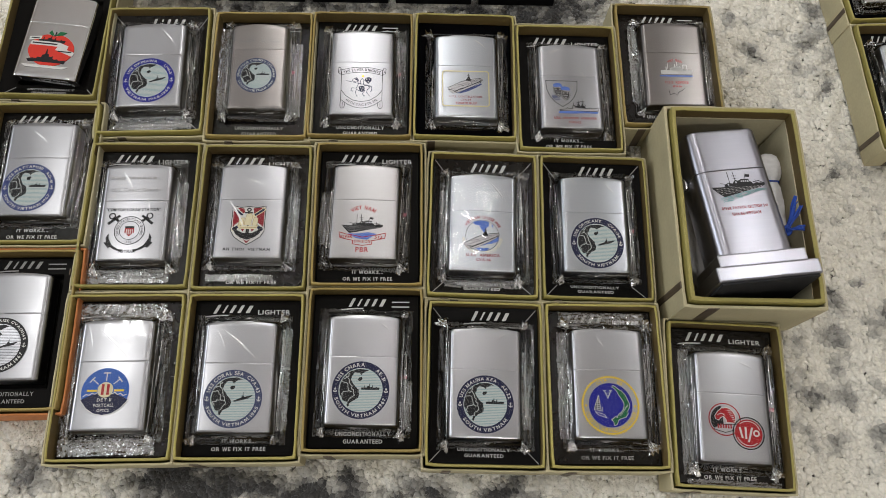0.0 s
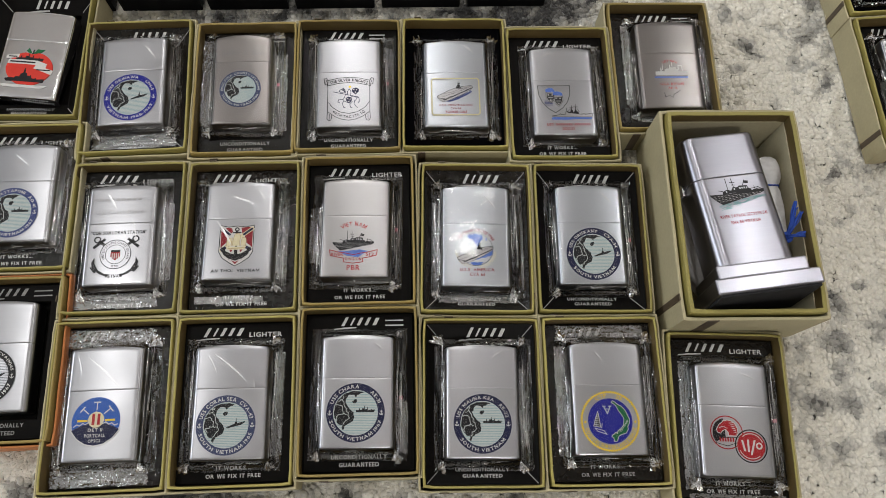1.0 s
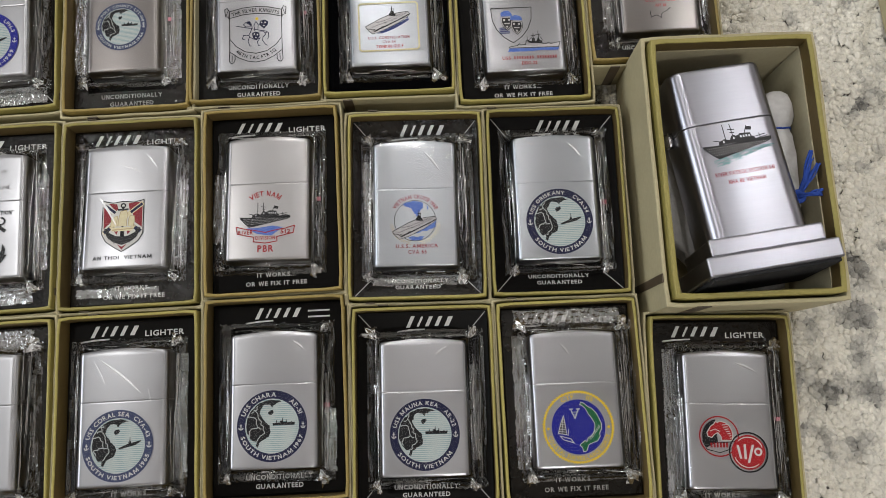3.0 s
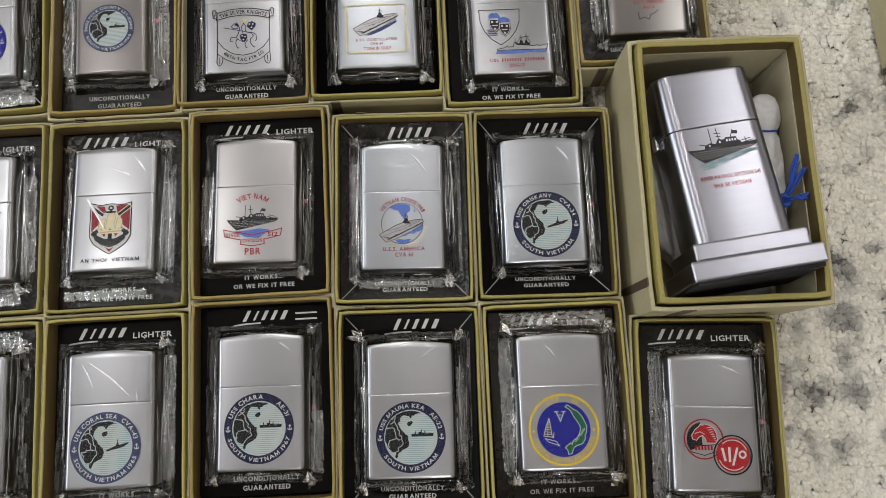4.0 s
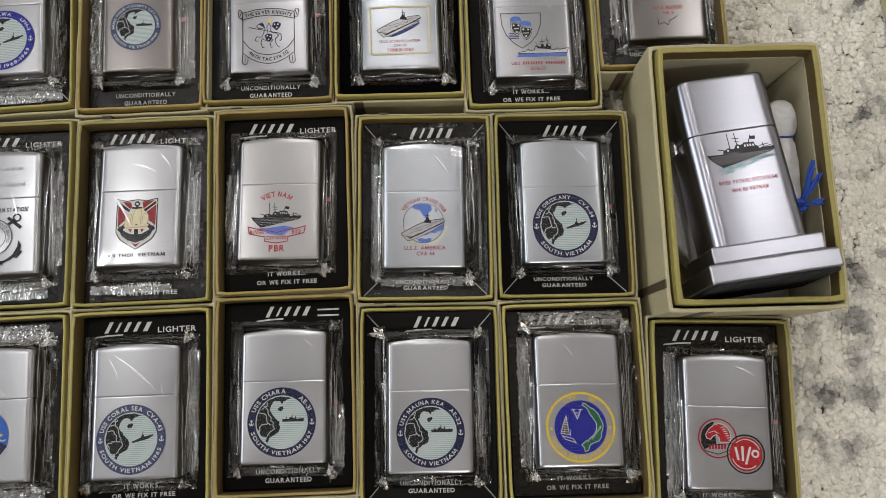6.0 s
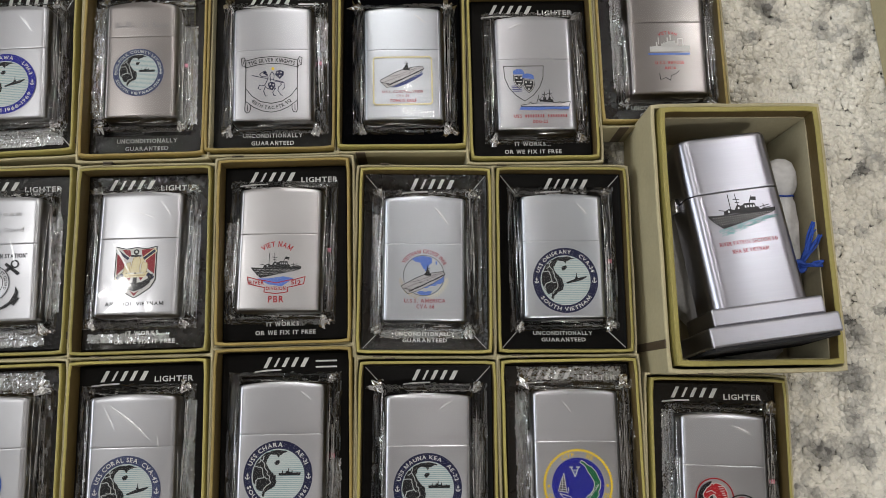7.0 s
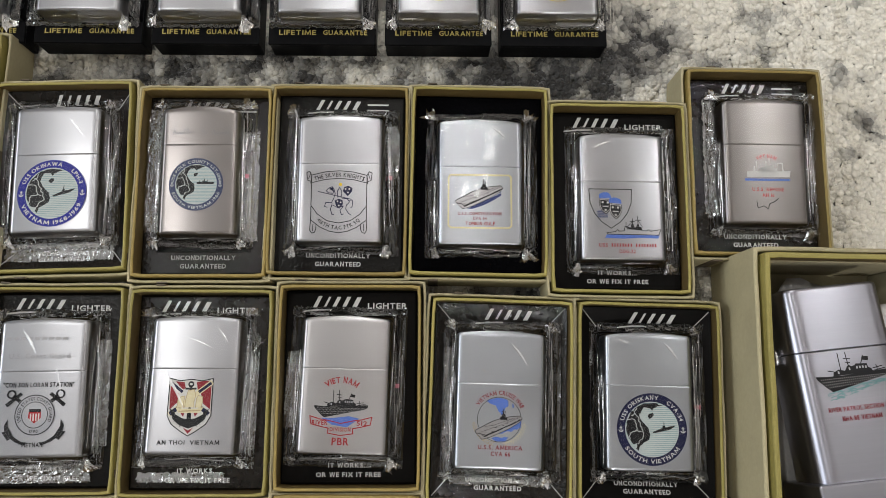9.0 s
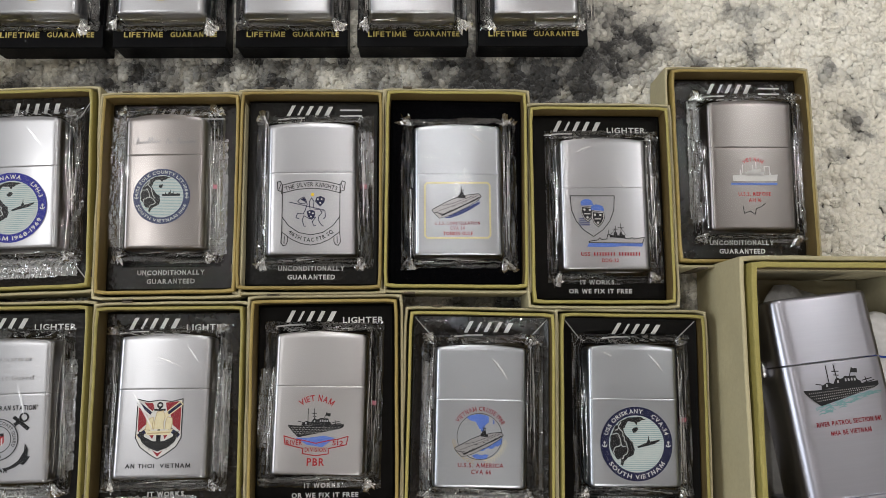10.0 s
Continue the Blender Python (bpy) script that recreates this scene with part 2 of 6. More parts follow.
# ---- printing ----
def disc(cx, cy, r, n=48, r_in=0.0):
    ring = [(cx + r * math.cos(2 * math.pi * k / n), cy + r * math.sin(2 * math.pi * k / n)) for k in range(n)]
    if not r_in:
        return [ring]
    inner = [(cx + r_in * math.cos(2 * math.pi * k / n), cy + r_in * math.sin(2 * math.pi * k / n)) for k in range(n)]
    return [[ring[k], ring[(k + 1) % n], inner[(k + 1) % n], inner[k]] for k in range(n)]


def stroke(points, width):
    out = []
    for (x0, y0), (x1, y1) in zip(points, points[1:]):
        d = math.hypot(x1 - x0, y1 - y0) or 1
        nx, ny = -(y1 - y0) / d * width / 2, (x1 - x0) / d * width / 2
        ex, ey = (x1 - x0) / d * width * 0.3, (y1 - y0) / d * width * 0.3
        out.append([(x0 + nx - ex, y0 + ny - ey), (x0 - nx - ex, y0 - ny - ey), (x1 - nx + ex, y1 - ny + ey), (x1 + nx + ex, y1 + ny + ey)])
    return out


def bar(cx, cy, w, h, slant=0.0):
    s = slant * h / 2
    return [[(cx - w / 2 - s, cy - h / 2), (cx + w / 2 - s, cy - h / 2), (cx + w / 2 + s, cy + h / 2), (cx - w / 2 + s, cy + h / 2)]]


def moved(polys, dx=0, dy=0, k=1.0, kx=None):
    return [[(x * (kx or k) + dx, y * k + dy) for x, y in p] for p in polys]


GLYPHS, LETTERS = {}, {}
ANGLED = {"M": [(0.05, 0.0), (0.09, 0.70), (0.36, 0.08), (0.63, 0.70), (0.67, 0.0)], "N": [(0.05, 0.0), (0.05, 0.70), (0.48, 0.0), (0.48, 0.70)], "W": [(0.03, 0.70), (0.20, 0.0), (0.40, 0.66), (0.60, 0.0), (0.77, 0.70)]}


def glyph(ch):
    """One letter's faces and width at unit size: the built-in font made heavier; sharp-angled capitals as strokes."""
    if ch not in GLYPHS:
        if ch in ANGLED:
            polys = stroke(ANGLED[ch], 0.125)
        else:
            cu = bpy.data.curves.new("letter", "FONT")
            cu.body, cu.size, cu.resolution_u, cu.offset = ch, 1.0, 2, 0.020
            ob = new("letter", cu)
            me = ob.to_mesh()
            polys = [[tuple(me.vertices[i].co[:2]) for i in p.vertices] for p in me.polygons]
            ob.to_mesh_clear()
            bpy.data.objects.remove(ob)
            bpy.data.curves.remove(cu)
        xs = [x for p in polys for x, y in p]
        low = min(xs) if xs else 0.0
        GLYPHS[ch] = [[(x - low, y) for x, y in p] for p in polys], (max(xs) - low) if xs else 0.22
    return GLYPHS[ch]


def letters(body):
    """The word's faces in a unit box."""
    if body not in LETTERS:
        x0, out = 0.0, []
        for ch in body:
            polys, width = glyph(ch)
            out += [[(x + x0, y) for x, y in p] for p in polys]
            x0 += width + 0.13
        pts = np.array([q for p in out for q in p])
        low, size = pts.min(0), np.ptp(pts, axis=0)
        LETTERS[body] = [[((x - low[0]) / size[0], (y - low[1]) / size[1]) for x, y in p] for p in out]
    return LETTERS[body]


def word(body, cx, cy, w, h):
    return [[(cx + (x - 0.5) * w, cy + (y - 0.5) * h) for x, y in p] for p in letters(body)]


def arc_word(body, cx, cy, r, h, a0, a1):
    """A word bent round a centre: from angle a0 to a1 in degrees, its middle line at radius r."""
    sign = 1 if a1 < a0 else -1
    out = []
    for p in letters(body):
        q = []
        for x, y in p:
            a, rad = radians(a0 + (a1 - a0) * x), r + sign * (y - 0.5) * h
            q.append((cx + rad * math.cos(a), cy + rad * math.sin(a)))
        out.append(q)
    return out


def printed_pieces(name, polys, mat, parent, z, label="", slope=0.0):
    for p in polys:
        printed(name, [p], mat, parent, z, label, slope)


def printed(name, polys, mat, parent, z, label="", slope=0.0):
    verts, faces = [], []
    for p in polys:
        faces.append(tuple(range(len(verts), len(verts) + len(p))))
        verts += [(x, y, z + slope * max(0.0, abs(y) - 32.2)) for x, y in p]
    ob = mesh_object(name, verts, faces, mat, parent, label)
    bm = bmesh.new()
    bm.from_mesh(ob.data)
    for f in bm.faces:
        if f.normal.z < 0:
            f.normal_flip()
    bm.to_mesh(ob.data)
    bm.free()
    return ob


def ragged(points, size, parts, closed=False):
    """The same line with small bays and headlands between its points."""
    pts = points + points[:1] if closed else points
    out = []
    for (x0, y0), (x1, y1) in zip(pts, pts[1:]):
        for k in range(parts):
            x, y = x0 + (x1 - x0) * k / parts, y0 + (y1 - y0) * k / parts
            out.append((x + size * noise.noise((x * 0.9, y * 0.9, 1.0)), y + size * noise.noise((x * 0.9, y * 0.9, 7.0))))
    return out if closed else out + points[-1:]


def lines_in_disc(cx, cy, r, step, width, x_from=-1.0):
    out, y = [], -r + step
    while y < r - step * 0.5:
        half = math.sqrt(r * r - y * y)
        x0 = max(-half, (x_from + 0.16 * math.sin(9.0 * y / r) + 0.08 * math.sin(31.0 * y / r)) * r)
        if half > x0:
            out += bar(cx + (x0 + half) / 2, cy + y, half - x0, width)
        y += step
    return out


# Silhouettes in a unit square round 0,0
COAST = [(0.41, 0.89), (0.23, 0.86), (0.06, 0.77), (0.0, 0.68), (-0.07, 0.79), (-0.30, 0.80), (-0.41, 0.66), (-0.47, 0.48), (-0.38, 0.30), (-0.27, 0.16), (-0.11, 0.01), (-0.06, -0.20),
         (-0.11, -0.38), (-0.31, -0.49), (-0.45, -0.59), (-0.54, -0.78), (-0.60, -0.70), (-0.58, -0.54), (-0.74, -0.54), (-0.84, -0.40), (-0.95, -0.16), (-0.98, 0.05), (-0.93, 0.34), (-0.77, 0.62), (-0.56, 0.82), (-0.27, 0.95), (0.09, 0.98)]
BORDERS = [[(-0.57, 0.78), (-0.63, 0.59), (-0.52, 0.41), (-0.45, 0.19), (-0.38, 0.05), (-0.34, -0.09), (-0.31, -0.27), (-0.45, -0.41), (-0.55, -0.52)], [(-0.91, 0.34), (-0.70, 0.36), (-0.59, 0.19), (-0.56, -0.06), (-0.41, -0.09)],
           [(-0.82, -0.36), (-0.86, -0.16), (-0.70, -0.08), (-0.56, -0.06)], [(-0.63, 0.59), (-0.78, 0.50)]]
ISLAND = [(-0.16, 0.48), (-0.10, 0.57), (0.04, 0.61), (0.07, 0.52), (-0.01, 0.42), (-0.11, 0.40)]
CARGO = [(-1, 0.02), (-0.98, -0.22), (0.94, -0.22), (1, 0.06), (0.72, 0.04), (0.66, 0.16), (0.60, 0.04), (0.26, 0.04), (0.24, 0.30), (0.18, 0.30), (0.16, 0.10), (-0.06, 0.10),
         (-0.08, 0.46), (-0.13, 0.46), (-0.15, 0.22), (-0.34, 0.20), (-0.36, 0.04), (-0.60, 0.04), (-0.62, 0.26), (-0.67, 0.26), (-0.69, 0.04)]
CARRIER_SIDE = [(-1, -0.34), (-0.90, -0.46), (0.50, -0.12), (0.96, 0.18), (1, 0.30), (0.12, 0.10), (0.12, 0.22), (0.06, 0.24), (0.04, 0.62), (0.0, 0.62), (-0.03, 0.24), (-0.12, 0.20), (-0.12, 0.05)]
PATROL_HULL = [(-1, 0.03), (-0.97, -0.05), (-0.80, -0.24), (-0.62, -0.40), (-0.36, -0.35), (0.3, -0.21), (0.85, -0.10), (0.99, -0.03), (1.0, 0.07), (0.5, 0.05), (-0.3, 0.0), (-0.7, 0.01)]
PATROL_HOUSE = [(-0.52, 0.0), (-0.50, 0.10), (-0.34, 0.17), (-0.18, 0.12), (-0.10, 0.24), (-0.04, 0.26), (0.02, 0.22), (0.10, 0.24), (0.14, 0.28), (0.44, 0.26), (0.46, 0.16), (0.54, 0.12), (0.56, 0.04)]
PATROL_RIG = [[(-0.29, 0.14), (-0.29, 0.60)], [(-0.06, 0.2), (-0.08, 0.60)], [(-0.16, 0.44), (0.02, 0.42)], [(-0.12, 0.34), (0.0, 0.32)], [(0.28, 0.26), (0.38, 0.48)], [(-0.64, 0.16), (-0.48, 0.12)], [(0.58, 0.12), (0.84, 0.16)], [(0.70, 0.05), (0.68, 0.20)], [(0.62, 0.06), (0.90, 0.10)]]
FLAG = [(0.36, 0.46), (0.52, 0.44), (0.50, 0.33), (0.33, 0.36)]
DESTROYER = [(-1, -0.06), (-0.92, -0.24), (0.94, -0.24), (1, 0.04), (0.62, -0.02), (0.56, 0.10), (0.46, 0.02), (0.34, 0.06), (0.30, 0.30), (0.22, 0.20), (0.12, 0.22), (0.08, 0.40),
             (0.0, 0.44), (-0.04, 0.80), (-0.09, 0.80), (-0.12, 0.40), (-0.24, 0.34), (-0.28, 0.12), (-0.46, 0.14), (-0.52, 0.0), (-0.70, 0.04)]
ANCHOR = [[(0, -0.9), (0, 0.7)], [(-0.35, 0.4), (0.35, 0.4)], [(-0.7, -0.35), (-0.5, -0.75), (0, -0.95), (0.5, -0.75), (0.7, -0.35)]]


def anchor(cx, cy, s, width=0.35, turn=0.0):
    c, d = math.cos(radians(turn)), math.sin(radians(turn))
    out = []
    for line in ANCHOR:
        pts = [(cx + s * (x * c - y * d), cy + s * (x * d + y * c)) for x, y in line]
        out += stroke(pts, width)
    return out + disc(cx - s * 0.84 * d, cy + s * 0.84 * c, s * 0.18, 14, s * 0.10)


Z0 = 6.56  # the printed face of a lighter above its middle


def cruise_badge(parent, cx, cy, r, ring, top, bottom, ship="cargo", pale=INK_PALE, lines=INK_TEAL, land=INK_BLACK, letter=INK_WHITE, spans=((158, 22), (205, 335))):
    """Round cruise badge: enamel ring with lettering, a coast and a ship on ruled water."""
    ri = r * 0.765
    ring_ob = printed("badge_ring", disc(cx, cy, r, 64, ri), ring, parent, Z0 + 0.05, "round enamel ring")
    printed("badge_water", disc(cx, cy, ri, 64), pale, parent, Z0 + 0.04, "pale ruled water")
    printed("ruled_lines", lines_in_disc(cx, cy, ri, r * 0.055, r * 0.013, -1.3), lines, parent, Z0 + 0.06)
    s = ri * 0.98
    printed("coastline", [ragged(q, 0.035 * r, 3, True) for q in moved([COAST, ISLAND], cx, cy, s)], land, parent, Z0 + 0.07, "dark coast silhouette")
    printed("border_lines", [q for b in BORDERS for q in stroke(ragged(moved([b], cx, cy, s)[0], 0.05 * r, 5), r * 0.022)], pale, parent, Z0 + 0.08)
    shape = {"cargo": CARGO, "carrier": CARRIER_SIDE}[ship]
    printed("ship_silhouette", moved([shape], cx + ri * 0.44, cy + ri * (0.10 if ship == "cargo" else 0.04), ri * 0.40, ri * 0.42), land, parent, Z0 + 0.07)
    h, rm = r * 0.13, (r + ri) / 2
    for body, (a0, a1) in zip((top, bottom), spans):
        if body:
            printed("ring_lettering", arc_word(body, cx, cy, rm, h, a0, a1), letter, ring_ob, Z0 + 0.09)
    printed("ring_anchor", anchor(cx - rm, cy, r * 0.085, r * 0.025), letter, ring_ob, Z0 + 0.09)
    printed("ring_anchor", anchor(cx + rm, cy, r * 0.085, r * 0.025), letter, ring_ob, Z0 + 0.09)


def patrol_boat(parent, cx, cy, w, water_mat=INK_SKY, lines=None):
    k = w / 2
    printed("boat_hull", moved([PATROL_HULL], cx, cy, k), INK_BLACK, parent, Z0 + 0.06, "black patrol boat")
    printed("boat_house", moved([PATROL_HOUSE], cx, cy, k), INK_BLACK, parent, Z0 + 0.06)
    hatch = []
    for row in range(4):
        for i in range(34):
            x = -0.86 + 0.052 * i + 0.02 * (row % 2)
            y = -0.06 - 0.075 * row + 0.035 * (x + 0.86) * row * 0.55
            if y > -0.30 + 0.16 * (x + 0.3) and x > -0.92 - 1.3 * y - 0.16 and x < 0.9:
                hatch += bar(cx + k * x, cy + k * y, k * 0.020, k * 0.026, 0.4)
    printed("hull_hatching", hatch, ENGRAVED, parent, Z0 + 0.075)
    printed("cabin_window", [q for x, y in ((-0.36, 0.09), (-0.05, 0.16), (0.16, 0.18), (0.24, 0.18), (0.32, 0.18), (0.40, 0.17)) for q in bar(cx + k * x, cy + k * y, w * 0.022, w * 0.034)], STEEL, parent, Z0 + 0.075)
    printed("boat_mast", [q for line in PATROL_RIG for q in stroke([(cx + k * x, cy + k * y) for x, y in line], w * 0.012)] + moved([FLAG], cx, cy, k), INK_BLACK, parent, Z0 + 0.065)
    rng = random.Random(int(w * 10))
    waves = []
    for i in range(70):
        u = rng.uniform(0.0, 1.0)
        x, y = cx + k * (-0.78 + 1.55 * u), cy - k * (0.66 - 0.40 * u - rng.uniform(0.0, 0.24) * (1 - 0.6 * u))
        ln = k * rng.uniform(0.08, 0.26)
        waves += stroke([(x, y), (x + ln * 0.5, y + k * 0.035), (x + ln, y + k * 0.02)], w * rng.uniform(0.006, 0.016))
    if lines is None:
        waves = [[(cx - k * 0.72, cy - k * 0.42), (cx - k * 0.3, cy - k * 0.66), (cx + k * 0.25, cy - k * 0.74), (cx + k * 0.7, cy - k * 0.42), (cx + k * 0.3, cy - k * 0.34), (cx - k * 0.3, cy - k * 0.42)]]
    printed("wake", waves, lines or water_mat, parent, Z0 + 0.05, "blue water under the boat")


SHIP_DECK = [(-1.0, -0.36), (-0.60, -0.14), (-0.30, 0.02), (0.10, 0.18), (0.52, 0.26), (0.90, 0.30), (1.0, 0.18), (0.66, -0.02), (0.30, -0.18), (-0.28, -0.44), (-0.64, -0.58), (-0.72, -0.50), (-0.96, -0.46)]
SHIP_HULL = [(-0.96, -0.46), (-0.72, -0.50), (-0.64, -0.58), (-0.28, -0.44), (0.30, -0.18), (1.0, 0.18), (0.86, 0.02), (0.42, -0.26), (-0.30, -0.60), (-0.70, -0.72)]


def line_ship(parent, cx, cy, k, deck_mat):
    """A flight deck seen from the quarter, drawn in black lines over bare metal."""
    put = lambda pts: [(cx + k * x, cy + k * y) for x, y in pts]
    printed("carrier_side", [put(SHIP_HULL)], deck_mat, parent, Z0 + 0.060)
    printed("carrier_deck", [put(SHIP_DECK)], deck_mat, parent, Z0 + 0.064)
    ink = stroke(put(SHIP_DECK + SHIP_DECK[:1]), k * 0.026) + stroke(put(SHIP_HULL[5:] + SHIP_HULL[:1]), k * 0.02)
    rng = random.Random(4)
    for i in range(26):
        f = i / 26
        x, y = -0.62 + 1.5 * f, -0.62 + 0.73 * f
        ink += stroke(put([(x, y), (x + rng.uniform(0.03, 0.08), y + rng.uniform(0.02, 0.06))]), k * rng.uniform(0.02, 0.06))
    ink += stroke(put([(-0.62, -0.20), (-0.2, -0.12), (0.62, 0.20)]), k * 0.014) + stroke(put([(-0.80, -0.44), (0.46, 0.04), (0.88, 0.24)]), k * 0.012)
    for i in range(4):
        x, y = 0.36 + 0.13 * i, 0.02 + 0.05 * i
        ink += stroke(put([(x, y), (x + 0.09, y + 0.14)]), k * 0.014)
    for i in range(14):
        x = rng.uniform(-0.7, 0.7)
        y = -0.22 + 0.36 * x + rng.uniform(-0.10, 0.06)
        ink += stroke(put([(x, y), (x + 0.06, y + 0.02)]), k * 0.022)
    ink += [put([(0.06, 0.12), (0.06, 0.24), (0.12, 0.26), (0.13, 0.36), (0.17, 0.36), (0.18, 0.60), (0.20, 0.60), (0.22, 0.36), (0.28, 0.34), (0.29, 0.22), (0.36, 0.20), (0.36, 0.10)])]
    ink += stroke(put([(0.12, 0.46), (0.28, 0.44)]), k * 0.03) + stroke(put([(0.26, 0.34), (0.27, 0.48)]), k * 0.02)
    printed("carrier_lines", ink, INK_BLACK, parent, Z0 + 0.07, "line-drawn aircraft carrier")


# ---- lighters ----
def loft(rings, cap=True):
    verts = [v for r in rings for v in r]
    m, faces = len(rings[0]), []
    for r in range(len(rings) - 1):
        for i in range(m):
            j = (i + 1) % m
            faces.append((r * m + j, r * m + i, (r + 1) * m + i, (r + 1) * m + j))
    if cap:
        faces.append(tuple(range(m)))
        faces.append(tuple(reversed(range((len(rings) - 1) * m, len(rings) * m))))
    return verts, faces


BULGE = 0.5  # how far the broad faces are domed


def section(w, d, r, y, rise=0.0, inset=0.0, n=7):
    """A rounded oblong across the lighter (x, z) at height y; rise bows the end outwards along x."""
    w, d, r = w - 2 * inset, d - 2 * inset, max(0.3, r - inset)
    pts = []
    for sx, sz, a in ((1, -1, -90), (1, 1, 0), (-1, 1, 90), (-1, -1, 180)):
        for k in range(n + 1):
            t = radians(a + 90 * k / n)
            pts.append((sx * (w / 2 - r) + r * math.cos(t), sz * (d / 2 - r) + r * math.sin(t)))
    # extra points along the broad faces so that the bow stays smooth
    full = []
    for i, p in enumerate(pts):
        q = pts[(i + 1) % len(pts)]
        full.append(p)
        if abs(p[0] - q[0]) > w * 0.4:
            full += [(p[0] + (q[0] - p[0]) * k, p[1]) for k in (0.04, 0.12, 0.22, 0.35, 0.5, 0.65, 0.78, 0.88, 0.96)]
    return [(x, y + rise * (1 - (2 * x / (w + 2 * inset)) ** 2), z - math.copysign(BULGE * (2 * x / w) ** 2, z)) for x, z in full]


def lighter_case(parent, w=37.6, d=13.0, steel=None, seam=7.0, low=-27.75, top=27.75, rise=1.5, gape=0.0):
    steel = steel or STEEL
    v, f = loft([section(w, d, 2.5, low, 0, 0.9), section(w, d, 2.5, low + 0.35, 0, 0.3), section(w, d, 2.5, low + 1.0), section(w, d, 2.5, low + 1.5), section(w, d, 2.5, seam - 0.6), section(w, d, 2.5, seam - 0.22), section(w, d, 2.5, seam - 0.04, 0, 0.07)])
    body = mesh_object("case_body", v, f, steel, parent, smooth=False)
    v, f = loft([section(w, d, 2.5, seam + 0.03, 0, 0.07), section(w, d, 2.5, seam + 0.2), section(w, d, 2.5, seam + 0.6), section(w, d, 2.5, top - 1.9, 0.0), section(w, d, 2.5, top - 1.2, 0.0), section(w, d, 2.5, top - 0.6, rise * 0.8, 0.12), section(w, d, 2.5, top - 0.15, rise, 0.5), section(w, d, 2.5, top, rise, 1.1)])
    lid = mesh_object("case_lid", [(x, y, z + (y - seam) * gape) for x, y, z in v], f, steel, parent)
    for ob in (body, lid):
        ob.data.polygons.foreach_set("use_smooth", [True] * len(ob.data.polygons))
        ob.data.set_sharp_from_angle(angle=radians(35))
    bm = bmesh.new()
    bmesh.ops.create_cone(bm, cap_ends=True, segments=14, radius1=1.15, radius2=1.15, depth=9, matrix=Matrix.Translation((-w / 2 - 0.6, seam, 0)) @ Matrix.Rotation(radians(90), 4, "X"))
    part("hinge", bm, CHROME, parent, "small chrome hinge barrel", True)


def crease(p):
    """Sharp-edged folds, as in stiff crumpled film: 0 in the valleys, about 1 on the ridges."""
    d = noise.voronoi(p)[0]
    return min(1.0, (d[1] - d[0]) * 1.6)


def film_mesh(seed, w=37.6):
    """Crinkled cellophane drawn over a lighter: taut on the face, folded and wrinkled down the sides, with gathered corner ears."""
    rng = random.Random(seed)
    off = Vector((rng.uniform(-50, 50), rng.uniform(-50, 50), rng.uniform(-50, 50)))
    nx, ny = 74, 100
    right = rng.uniform(6.2, 8.2)
    x0, x1, y0, y1 = -w / 2 - 5.4, w / 2 + right, -33.0, 33.6
    verts, faces = [], []
    for j in range(ny):
        for i in range(nx):
            x, y = x0 + (x1 - x0) * i / (nx - 1), y0 + (y1 - y0) * j / (ny - 1)
            ox = max(0.0, abs(x) - (w / 2 - 0.9))
            oy = max(0.0, (y - 28.4) if y > 0 else (-y - 27.2))
            d = math.hypot(ox, oy)
            small_fold = crease(Vector((x * 0.30, y * 0.24, 0)) + off)
            if d < 0.05:
                z = Z0 + 0.34 + 0.12 * noise.noise(Vector((x * 0.06, y * 0.05, 9)) + off)
                z += 0.09 * crease(Vector((x * 0.05 + y * 0.02, y * 0.045 - x * 0.03, 2)) + off)
            else:
                # pulled straight down the side, then lying in long pleats
                drop = min(1.0, d / (2.6 if x < 0 else 3.4))
                phase = d * 0.62 + 0.7 * noise.noise(Vector((y * 0.05, 3.0 if x > 0 else 11.0, 0)) + off)
                pleat = abs((phase % 1.0) * 2 - 1)
                z = Z0 + 0.4 - drop * 6.6 + (pleat * 1.5 + small_fold * 0.35) * min(1.0, d * 0.35)
                y += (small_fold - 0.5) * 0.8 * drop
            # gathered ears at the four corners
            ear = max(0.0, 1 - math.hypot(abs(x) - w / 2 - 2.4, abs(y) - 30.2) / 4.4)
            if ear > 0:
                z = max(z, -0.6) + ear * 3.4 * crease(Vector((x, y, 0)) * 0.55 + off)
            verts.append((x, y, z))
    for j in range(ny - 1):
        for i in range(nx - 1):
            a = j * nx + i
            faces.append((a, a + 1, a + nx + 1, a + nx))
    me = bpy.data.meshes.new("clear_wrapper")
    me.from_pydata([(x * MM, y * MM, z * MM) for x, y, z in verts], [], faces)
    me.materials.append(FILM)
    me.materials.append(CRINKLE)
    for p in me.polygons:
        p.material_index = int(abs(p.center.x) > (w / 2 - 0.6) * MM or p.center.y > 0.0282 or p.center.y < -0.0271)
    me.polygons.foreach_set("use_smooth", [True] * len(me.polygons))
    me.set_sharp_from_angle(angle=radians(25))
    return me


